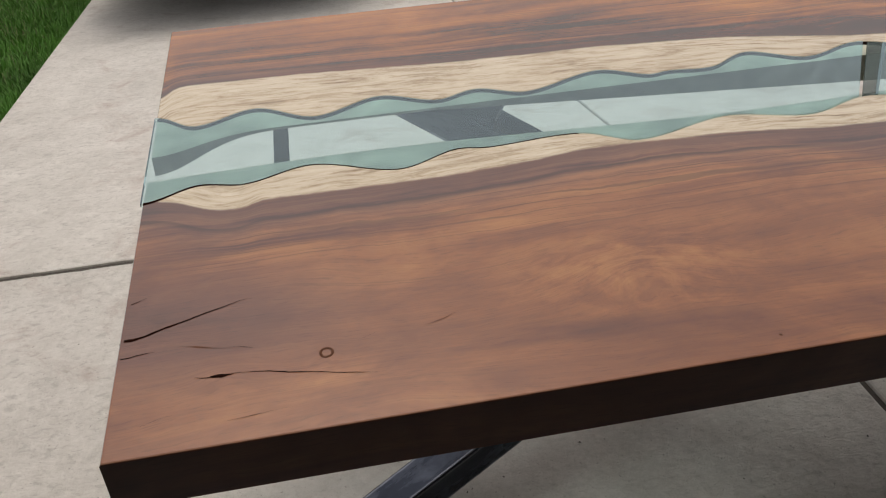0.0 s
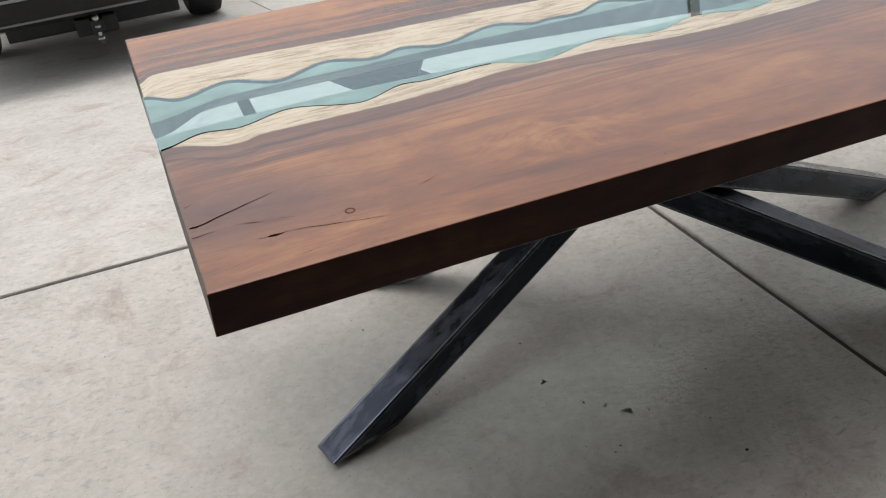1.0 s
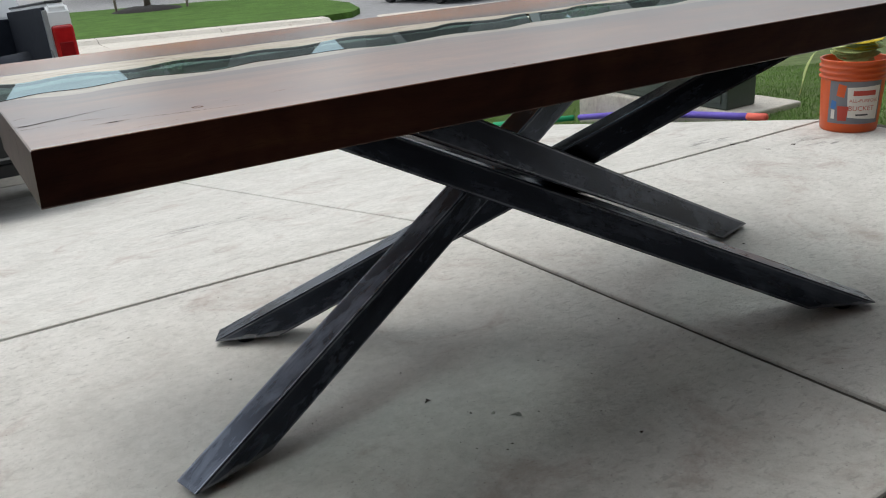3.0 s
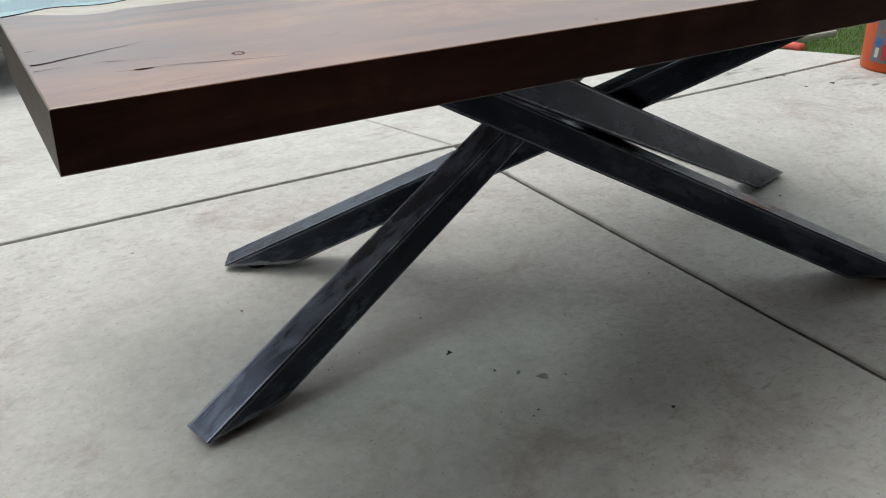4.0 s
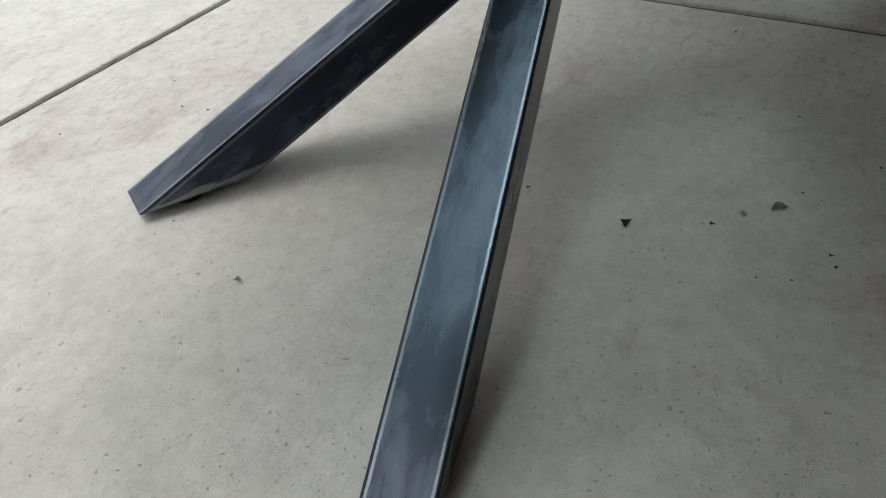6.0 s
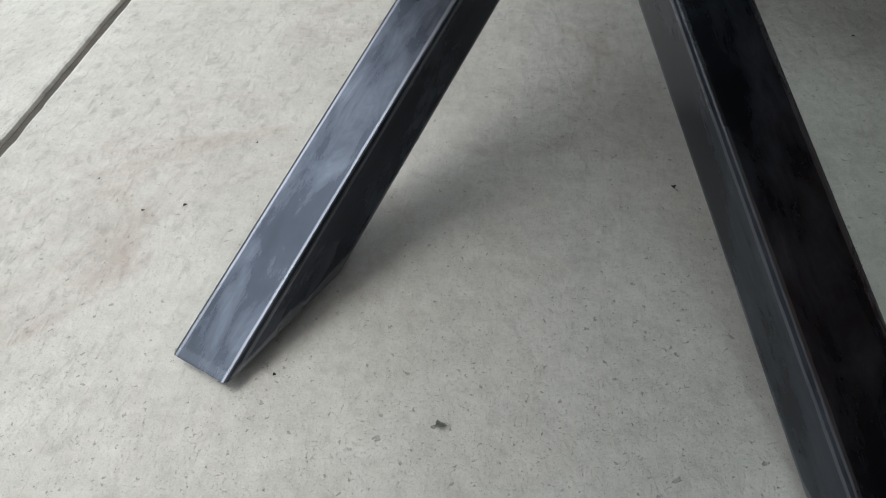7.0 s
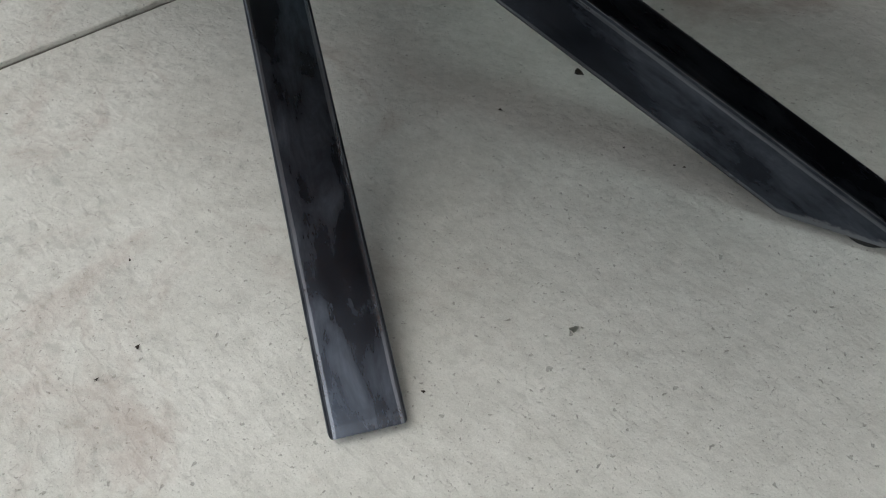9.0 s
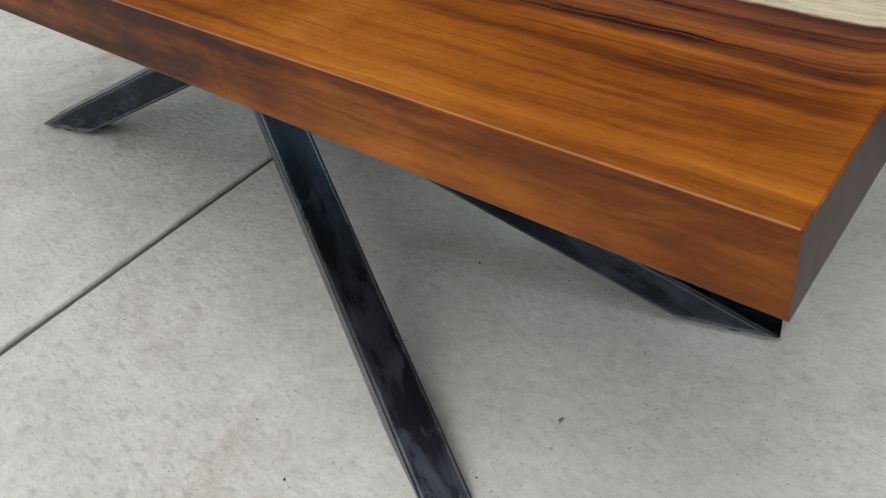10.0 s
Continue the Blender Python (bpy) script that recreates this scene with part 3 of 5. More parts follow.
def slab_piece(x0, y0, x1, y1, parent, mat):
    """One poured panel with rounded arrises, following the fall of the ground."""
    bm = bmesh.new()
    r, n = 0.007, 150
    gx = [x0, x0 + r * 0.3, x0 + r] + [x0 + (x1 - x0) * i / n for i in range(1, n)] + [x1 - r, x1 - r * 0.3, x1]
    gy = [y0, y0 + r * 0.3, y0 + r] + [y0 + (y1 - y0) * i / n for i in range(1, n)] + [y1 - r, y1 - r * 0.3, y1]

    def drop(v, a, b):
        e = min(v - a, b - v)
        return r - math.sqrt(max(0.0, r * r - (r - e) ** 2)) if e < r else 0.0

    def worn(u, seed):
        """How far a worn arris stands back at a place along it."""
        return 0.0022 * abs(noise.noise((u * 9, seed, 0.3))) + 0.0050 * max(0.0, noise.noise((u * 31, seed, 7.1)) - 0.25)
    wx = [[worn(y, x0), worn(y, x1 + 5)] for y in gy]
    wy = [[worn(x, y0 + 9), worn(x, y1 + 14)] for x in gx]
    g = []
    for j, y in enumerate(gy):
        row = []
        for i, x in enumerate(gx):
            dx = wx[j][0] if i < 3 else -wx[j][1] if i > len(gx) - 4 else 0
            dy = wy[i][0] if j < 3 else -wy[i][1] if j > len(gy) - 4 else 0
            row.append(bm.verts.new((x + dx + SLANT * y, y + dy, ground_z(y) - max(drop(x, x0, x1), drop(y, y0, y1)))))
        g.append(row)
    for a, b in zip(g, g[1:]):
        for i in range(len(gx) - 1):
            bm.faces.new((a[i], a[i + 1], b[i + 1], b[i]))
    rim = g[0] + [row[-1] for row in g[1:]] + g[-1][-2::-1] + [row[0] for row in g[-2:0:-1]]
    low = [bm.verts.new((v.co.x, v.co.y, v.co.z - 0.04)) for v in rim]
    for i in range(len(rim)):
        j = (i + 1) % len(rim)
        bm.faces.new((rim[i], low[i], low[j], rim[j]))
    return part("concrete_panel", bm, mat, parent, smooth=False)


driveway = thing("driveway", "pale broom-finished concrete driveway with tooled joints", "driveway", kind="structure")
J = 0.0080
for y0, y1, gap in ((DOOR_Y + J, BREAK - J, J), (BREAK + J, FOOT, 0.0035)):
    for x0, x1 in ((WEST, JOINT_X - gap), (JOINT_X + gap, EAST)):
        slab_piece(x0, y0, x1, y1, driveway, CONCRETE)
part("joint_filler", box(WEST, DOOR_Y, -0.06, EAST, BREAK + 0.02, -0.009), plain("joint_dirt", (0.105, 0.096, 0.086), 0.95, bumpy=0.6, scale=150, gloss=0.0), driveway, "dark dirt in the joints")

# ---- the garage behind ----
garage_floor = thing("garage_floor", "grey concrete garage floor at the door", "floor", kind="structure")
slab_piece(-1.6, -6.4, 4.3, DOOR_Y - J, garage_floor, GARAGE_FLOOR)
# inferred, unseen garage shell; dark walls, house front and eaves hold back light
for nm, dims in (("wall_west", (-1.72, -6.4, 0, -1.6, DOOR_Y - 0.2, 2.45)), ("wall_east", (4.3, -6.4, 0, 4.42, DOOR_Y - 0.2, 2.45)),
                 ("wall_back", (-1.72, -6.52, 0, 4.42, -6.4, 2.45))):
    tagged(obj(nm, box(*dims), WALLBOARD), "unseen garage wall", "wall", kind="structure")
tagged(obj("ceiling", box(-1.72, -6.52, 2.45, 4.42, DOOR_Y - 0.2, 2.57), WALLBOARD), "unseen garage ceiling", "ceiling", kind="structure")
bm = box(-5, DOOR_Y - 0.2, 0, WEST - 0.05, DOOR_Y - 0.02, 2.6)
box(EAST + 0.05, DOOR_Y - 0.2, 0, 9.5, DOOR_Y - 0.02, 2.6, bm=bm)
box(WEST - 0.05, DOOR_Y - 0.2, 2.2, EAST + 0.05, DOOR_Y - 0.02, 2.6, bm=bm)
tagged(obj("wall_front", bm, HOUSE_FRONT), "unseen brown house front round the garage opening", "wall", kind="structure")
tagged(obj("eaves", box(-5.4, -6.9, 2.62, 9.9, DOOR_Y + 0.15, 2.80, 0.02), ROOF), "unseen house roof edge", "roof", kind="structure")

# ---- table top ----
LENGTH, WIDTH, TOP, UNDER, SHEAR = 2.15, 1.062, 0.763, 0.693, -0.0255
GLASS_T = 0.006
far_lip = curve_through([(0, 0.696), (0.06, 0.652), (0.155, 0.689), (0.245, 0.638), (0.352, 0.681), (0.44, 0.644), (0.51, 0.665), (0.585, 0.635), (0.72, 0.680), (0.795, 0.643),
                         (0.83, 0.648), (0.905, 0.643), (0.985, 0.682), (1.07, 0.638), (1.18, 0.671), (1.27, 0.640), (1.38, 0.68), (1.48, 0.64), (1.6, 0.675), (1.72, 0.64), (1.86, 0.685), (2.0, 0.65), (2.15, 0.68)])
near_lip = curve_through([(0, 0.441), (0.072, 0.471), (0.137, 0.460), (0.232, 0.489), (0.35, 0.447), (0.437, 0.481), (0.485, 0.475), (0.625, 0.481), (0.70, 0.442), (0.85, 0.478),
                          (0.97, 0.451), (1.08, 0.484), (1.2, 0.455), (1.32, 0.482), (1.45, 0.45), (1.58, 0.485), (1.73, 0.455), (1.88, 0.487), (2.02, 0.45), (2.15, 0.465)])
far_sap = curve_through([(0, 0.766), (0.025, 0.797), (0.065, 0.804), (0.27, 0.796), (0.50, 0.776), (0.74, 0.771), (0.98, 0.748), (1.25, 0.69), (1.5, 0.715), (2.15, 0.75)])
near_sap = curve_through([(0, 0.448), (0.04, 0.438), (0.096, 0.404), (0.132, 0.401), (0.163, 0.414), (0.32, 0.413), (0.47, 0.419), (0.62, 0.435), (0.82, 0.429), (1.06, 0.403), (1.5, 0.42), (2.15, 0.41)])


def far_inner(x):
    return 0.628 - 0.05 * math.exp(-(x / 0.09) ** 2)


def near_inner(x):
    return 0.508 + 0.012 * math.sin(x * 5.2)


def knots_near(x, y):
    s = 0.0
    for kx, ky, rx, ry, h in ((0.586, 0.16, 0.09, 0.05, 0.055), (0.38, 0.20, 0.16, 0.05, -0.03), (0.112, 0.092, 0.035, 0.02, 0.02), (0.2165, 0.102, 0.013, 0.012, 0.02), (0.95, 0.20, 0.2, 0.06, 0.035), (0.25, 0.03, 0.2, 0.05, 0.03)):
        s += h * math.exp(-((x - kx) / rx) ** 2 - ((y - ky) / ry) ** 2)
    return s


def sheared(x, y):
    """Skews the ends slightly out of square to fit the camera's view."""
    return x + SHEAR * y * (1 - x / LENGTH)


def lean(x, z):
    """Each end stands 4 mm further out below, shaped to fit the camera's view."""
    return 0.004 * (1 - 2 * x / LENGTH) * (TOP - z) / (TOP - UNDER)


def plank(name, outer, lip, inner, sap, sign, label):
    """A slab: straight sawn outer face, wavy rebate for the glass along the river."""
    bm = bmesh.new()
    layer = bm.verts.layers.float.new("d")
    glayer = bm.verts.layers.float.new("g")
    c, n = 0.002, 36
    cols = [0.0, 0.0015, 0.004] + [LENGTH * i / 216 for i in range(1, 216)] + [LENGTH - 0.004, LENGTH - 0.0015, LENGTH]
    rings = []
    for x in cols:
        e = min(x, LENGTH - x)
        dip = 0.0025 - math.sqrt(max(0, 0.0025 ** 2 - (0.0025 - min(e, 0.0025)) ** 2))
        yl, yi = lip(x), inner(x)
        prof = [(outer + sign * c, UNDER), (outer, UNDER + c), (outer, UNDER + 0.035), (outer, TOP - c), (outer + sign * c * 0.3, TOP - c * 0.3), (outer + sign * c, TOP)]
        prof += [(outer + sign * c + (yl - outer - sign * c) * i / n, TOP) for i in range(1, n)]
        prof += [(yl - sign * 0.0012, TOP), (yl, TOP - 0.0012), (yl, TOP - GLASS_T), (yl + sign * 0.0027, TOP - GLASS_T), (yi, TOP - GLASS_T), (yi, TOP - GLASS_T - 0.004 - 0.027 * math.exp(-(x / 0.09) ** 2) - 0.05 * min(1, max(0, (x - 0.42) / 0.85))), (yi - sign * 0.115, UNDER)]
        ring = []
        for y, z in prof:
            v = bm.verts.new((sheared(x, y) - lean(x, z), y, z - (dip if z > TOP - 0.002 else 0)))
            dd = sign * (sap(x) - y)
            if sign > 0:
                dd += knots_near(x, y) * min(1, max(0, dd / 0.06))
            w = math.exp(-max(0.0, sign * (sap(x) - y)) / 0.06)
            v[glayer] = w * dd + (1 - w) * (dd - sign * (sap(x) - (0.415 if sign > 0 else 0.77))) + (0.8 * (TOP - z) if abs(y - outer) < 0.004 else 0)
            v[layer] = dd + (0.8 * (TOP - z) if abs(y - outer) < 0.004 else 0) - (0.03 if abs(y - yi) < 1e-6 else 0)
            ring.append(v)
        rings.append(ring)
    k = len(rings[0])
    for a, b in zip(rings, rings[1:]):
        for i in range(k):
            j = (i + 1) % k
            # gap shade along the glass: rebate wall and ledge strip get the dark material
            bm.faces.new((a[i], a[j], b[j], b[i])).material_index = 3 if i in (k - 6, k - 5) else 1 if i in (k - 4, k - 3, k - 2) else 0
    for ring in (rings[0], rings[-1]):
        # the end is closed in strips from the top row to the underside
        top = ring[5:5 + n]
        low = [bm.verts.new((v.co.x - (0.004 if ring is rings[0] else -0.004), v.co.y, UNDER)) for v in top]
        for v, w in zip(top, low):
            w[layer], w[glayer] = v[layer] + 0.05, v[glayer] + 0.05
        low[0] = ring[0]
        for i in range(n - 1):
            bm.faces.new((top[i], top[i + 1], low[i + 1], low[i])).material_index = 2
        bm.faces.new((ring[0], ring[1], ring[2], ring[3], ring[4], ring[5])).material_index = 2
        bm.faces.new([top[-1]] + ring[5 + n:] + [low[-1]]).material_index = 2
    ob = part(name, bm, WOOD_NEAR if sign > 0 else WOOD_FAR, table, label)
    ob.data.materials.append(LEDGE_WOOD)
    ob.data.materials.append(END_GRAIN)
    ob.data.materials.append(CRACK)
    return ob


table = thing("river_dining_table", "red-brown wooden river table with green glass on crossed steel legs", "dining table")
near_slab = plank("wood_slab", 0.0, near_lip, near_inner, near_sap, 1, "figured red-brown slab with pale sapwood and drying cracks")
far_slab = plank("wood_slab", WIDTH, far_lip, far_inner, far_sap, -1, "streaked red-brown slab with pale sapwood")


def pane(x0, x1, skew0, skew1):
    """Glass that follows both wavy rebates with a hairline gap."""
    bm = bmesh.new()
    gap, n = 0.0014, 150
    rows = []
    for i in range(n + 1):
        t = i / n
        xa, xb = x0 + (x1 - x0) * t, x0 + skew0 + (x1 + skew1 - x0 - skew0) * t
        rows.append([(xa, near_lip(xa) + gap), (xb, far_lip(xb) - gap)])
    vs = []
    for (a, b) in rows:
        vs.append([*(bm.verts.new((sheared(*q), q[1], z)) for q, z in ((a, TOP + 0.0004), (b, TOP + 0.0004), (b, TOP - GLASS_T + 0.0008), (a, TOP - GLASS_T + 0.0008)))])
    for a, b in zip(vs, vs[1:]):
        for i in range(4):
            bm.faces.new((a[i], a[(i + 1) % 4], b[(i + 1) % 4], b[i])).material_index = 0 if i == 0 else 1
    bm.faces.new(vs[0]).material_index = 0
    bm.faces.new(vs[-1][::-1]).material_index = 0
    ob = part("glass_pane", bm, GLASS, table, "green-tinted clear glass with wavy edges")
    ob.data.materials.append(GLASS_BODY)
    ob.visible_shadow = False
    return ob


SEAM, SKEW, GAP = 1.068, 0.125, 0.028
pane(-0.003, SEAM, 0, SKEW)
pane(SEAM + GAP, LENGTH, SKEW, 0)
# dark strip added in the gap along the near slab, thickest at the end
bm = bmesh.new()
prev = None
for i in range(121):
    x = 0.001 + 0.62 * i / 120
    w = 0.0042 * math.exp(-x / 0.11) + 0.0009 + 0.0006 * noise.noise((x * 40, 2, 5))
    y0, y1 = near_lip(x) - 0.3 * w, near_lip(x) + 0.7 * w
    row = [bm.verts.new((sheared(x, y), y, z)) for y, z in ((y0, TOP - 0.003), (y0, TOP + 0.0004), (0.5 * (y0 + y1), TOP + 0.0008), (y1, TOP + 0.0005), (y1, TOP - 0.003))]
    if prev:
        for a in range(4):
            bm.faces.new((prev[a], row[a], row[a + 1], prev[a + 1]))
    prev = row
part("dark_bead", bm, CRACK, table, "thin black line along the glass")
bm = bmesh.new()
x0 = SEAM + 0.001
ends = [(x0, near_lip(x0) + 0.002), (x0 + GAP - 0.002, near_lip(x0 + GAP) + 0.002), (x0 + SKEW + GAP - 0.002, far_lip(x0 + SKEW + GAP) - 0.002), (x0 + SKEW, far_lip(x0 + SKEW) - 0.002)]
part("spacer_strip", prism(ends, TOP - 0.006, TOP - 0.001, bm), SPACER, table, "dark strip between two panes")


def crack(points, width, check=False, mat=CRACK):
    """A drying check: a dark sliver that swells in its middle and tapers out."""
    bm = bmesh.new()
    n = 72
    f = curve_through(points)
    x0, x1 = points[0][0], points[-1][0]
    up, dn = [], []
    for i in range(n + 1):
        t = i / n
        x = x0 + (x1 - x0) * t
        swell = math.sin(math.pi * min(1, t * 0.90 + 0.08)) ** 1.3 * (0.62 + 0.75 * noise.noise((x * 45, width * 900, 1)) + 0.35 * noise.noise((x * 170, 3, width * 900)))
        if check:
            # an end check gapes at the sawn end and closes inwards
            swell = (1 - t) ** 0.75 * (0.8 + 0.5 * noise.noise((x * 60, width * 900, 4)))
        w = width * max(0.06, swell)
        y = f(x) + 0.0016 * noise.noise((x * 34, 7, width * 900)) + 0.0007 * noise.noise((x * 150, 7, 2))
        up.append(bm.verts.new((x, y + w / 2, TOP + 0.00035)))
        dn.append(bm.verts.new((x, y - w / 2, TOP + 0.00035)))
    for i in range(n):
        bm.faces.new((dn[i], dn[i + 1], up[i + 1], up[i]))
    return part("drying_crack", bm, mat, near_slab, "dark drying crack in the wood")


crack([(0.001, 0.167), (0.06, 0.185), (0.138, 0.209)], 0.0046, True)
crack([(0.061, 0.145), (0.085, 0.139), (0.118, 0.132)], 0.0030, mat=KNOT)
crack([(0.096, 0.092), (0.112, 0.091), (0.128, 0.093)], 0.0058)
crack([(0.113, 0.093), (0.19, 0.079), (0.276, 0.063)], 0.0017)
crack([(0.001, 0.139), (0.036, 0.143)], 0.0022, True)
crack([(0.323, 0.121), (0.345, 0.127), (0.366, 0.135)], 0.0014, mat=KNOT)
crack([(0.001, 0.230), (0.018, 0.236)], 0.0018, True)
crack([(0.118, 0.133), (0.13, 0.131), (0.142, 0.127)], 0.0010)
crack([(0.03, 0.040), (0.05, 0.046), (0.066, 0.047)], 0.0007)
crack([(0.112, 0.030), (0.15, 0.032), (0.18, 0.033)], 0.0007)
crack([(0.080, 0.095), (0.09, 0.092), (0.106, 0.091)], 0.0012)
crack([(0.25, 0.113), (0.275, 0.122)], 0.0008)


def end_check(y0, y1, depth, width):
    """The same checks run on down the sawn end."""
    bm = bmesh.new()
    rows = []
    for i in range(19):
        t = i / 18
        z = TOP - 0.003 - depth * t
        y = y0 + (y1 - y0) * t + 0.0012 * noise.noise((t * 6, y0 * 50, 3))
        w = width * (1 - t) ** 0.8 * (0.85 + 0.5 * noise.noise((t * 9, 1, y0 * 50))) + 0.0003
        x = sheared(0, y) - lean(0, z) - 0.0004
        rows.append((bm.verts.new((x, y - w / 2, z)), bm.verts.new((x, y + w / 2, z))))
    for a, b in zip(rows, rows[1:]):
        bm.faces.new((a[0], a[1], b[1], b[0]))
    return part("end_check", bm, CRACK, near_slab, "dark drying crack in the end grain")


end_check(0.167, 0.150, 0.048, 0.0022)
end_check(0.139, 0.129, 0.030, 0.0014)
end_check(0.230, 0.226, 0.026, 0.0012)
bm = lathe([(0.0048, 0), (0.0064, 0.0003), (0.0080, 0)], 20)
bmesh.ops.translate(bm, vec=(0.2165, 0.102, TOP + 0.0001), verts=bm.verts)
part("small_knot", bm, KNOT, near_slab, "small ring knot")
bm = lathe([(0, 0.0003), (0.0014, 0.0003), (0.0018, 0)], 10)
bmesh.ops.translate(bm, vec=(0.685, 0.024, TOP + 0.0001), verts=bm.verts)
part("pin_knot", bm, KNOT, near_slab, "small dark pin knot")

# ---- steel base ----
HALF, ROUND = 0.0367, 0.0042
CUT_LOW, CUT_HIGH = 0.014, 0.684


def tube_leg(tip, way):
    """Square steel tube whose upper face starts at the tip on the floor, cut level at both ends."""
    d = Vector(way).normalized()
    side = d.cross(Vector((0, 0, 1))).normalized()
    up = side.cross(d).normalized()
    m = Matrix((d, side, up)).transposed().to_4x4()
    origin = Vector((tip[0], tip[1], CUT_LOW)) - up * HALF
    m.translation = origin
    sect = []
    for cx, cy, a0 in ((1, 1, 0), (-1, 1, 90), (-1, -1, 180), (1, -1, 270)):
        for k in range(5):
            a = radians(a0 + 22.5 * k)
            sect.append((cx * (HALF - ROUND) + ROUND * math.cos(a), cy * (HALF - ROUND) + ROUND * math.sin(a)))
    bm = bmesh.new()
    lo, hi = [], []
    for u, v in sect:
        p = origin + side * u + up * v
        for cut, ring in ((CUT_LOW, lo), (CUT_HIGH, hi)):
            s = (cut - p.z) / d.z
            ring.append(bm.verts.new((s, u, v)))
    k = len(sect)
    for i in range(k):
        f = bm.faces.new((lo[i], lo[(i + 1) % k], hi[(i + 1) % k], hi[i]))
        f.smooth = i % 5 != 4
    bm.faces.new(lo[::-1])
    bm.faces.new(hi)
    me_ob = part("steel_leg", bm, STEEL, table, "mottled blue-black raw steel square tube")
    me_ob.matrix_local = m
    pad = lathe([(0, 0.0), (0.026, 0.0), (0.028, 0.003), (0.028, 0.009), (0.008, 0.011), (0.006, CUT_LOW + 0.004), (0, CUT_LOW + 0.004)], 20)
    plan = Vector((d.x, d.y, 0)).normalized()
    place = Vector((tip[0], tip[1], 0)) + plan * 0.075
    bmesh.ops.transform(pad, matrix=m.inverted() @ Matrix.Translation(place), verts=pad.verts)
    part("levelling_foot", pad, RUBBER, me_ob, "black round levelling foot")
    top = Vector((tip[0], tip[1], CUT_LOW)) + d * ((CUT_HIGH - CUT_LOW) / d.z) + plan * 0.08
    pl = box(-0.14, -0.06, CUT_HIGH, 0.14, 0.06, UNDER, 0.001)
    bmesh.ops.transform(pl, matrix=Matrix.Translation((top.x, top.y, 0)) @ Matrix.Rotation(math.atan2(d.y, d.x), 4, "Z"), verts=pl.verts)
    part("mounting_plate", pl, STEEL, table, "flat steel plate under the slab")


for tip, way in (((0.130, 0.3725), (0.872, 0.2526, 0.4194)), ((0.371, 0.983), (0.8085, -0.4125, 0.4197)),
                 ((1.8084, 0.0834), (-0.8064, 0.4212, 0.4152)), ((2.0206, 0.6823), (-0.872, -0.235, 0.429))):
    tube_leg(tip, way)
for x in (0.168, 1.98):
    part("cross_bar", box(x - 0.0125, 0.30, UNDER - 0.006, x + 0.0125, 0.76, UNDER, 0.001), STEEL, table, "flat steel bar that ties the two slabs")

# ---- street and verge ----
LOW = ground_z(FOOT)
sidewalk = tagged(obj("pavement", box(-40, FOOT + 0.02, LOW - 0.1, 40, FOOT + 1.3, LOW + 0.004, 0.006), KERB), "pale concrete pavement across the drive", "pavement", kind="structure")
road = tagged(obj("road", box(-120, FOOT + 1.32, LOW - 0.2, 120, 70, LOW - 0.012), ASPHALT), "grey asphalt street", "road", kind="structure")


def island_edge(x, inset=0.0):
    y = 21.7 - 0.30 * (x - 2.0) if x < 9 else 19.6 + 0.35 * (x - 9)
    return y + inset


kerb = thing("kerb", "pale concrete kerb and gutter along the verge", "kerb", kind="structure")
xs = [-30, -22, -15, -10, -7, -4.0, -1.5, 0.9, 3.1, 5.92, 8.6]
for a, b in zip(xs, xs[1:]):
    bm = bmesh.new()
    prof = ((-3.1, LOW + 0.01), (-0.6, LOW + 0.03), (-0.45, LOW + 0.12), (0, LOW + 0.14), (0, LOW - 0.1), (-3.1, LOW - 0.1))
    rows = [[bm.verts.new((x, island_edge(x) + dy * (0.8 if dy < -1 else 1), z)) for dy, z in prof] for x in (a + 0.008, b - 0.008)]
    for i in range(len(prof)):
        j = (i + 1) % len(prof)
        bm.faces.new((rows[0][i], rows[0][j], rows[1][j], rows[1][i]))
    bm.faces.new(rows[0])
    bm.faces.new(rows[1][::-1])
    part("kerb_stone", bm, KERB, kerb)
outline = [(x, island_edge(x)) for x in (-30, -15, -4, 1, 3, 5, 7, 8.6)] + [(9.6, 20.0), (10.3, 21.0), (11.2, 23.6), (11.6, 27), (11.2, 30.5), (9.5, 33.5), (4, 36), (-30, 40)]
verge = tagged(obj("verge", prism(outline, LOW - 0.05, LOW + 0.15), VERGE), "clipped green lawn verge beside the street", "lawn", kind="structure")
far_drive = tagged(obj("far_driveway", prism([(8.7, 16.6), (14, 15.2), (15.5, 18.8), (10.2, 19.7)], LOW - 0.05, LOW + 0.006), KERB), "pale concrete crossover in the street", "driveway", kind="structure")


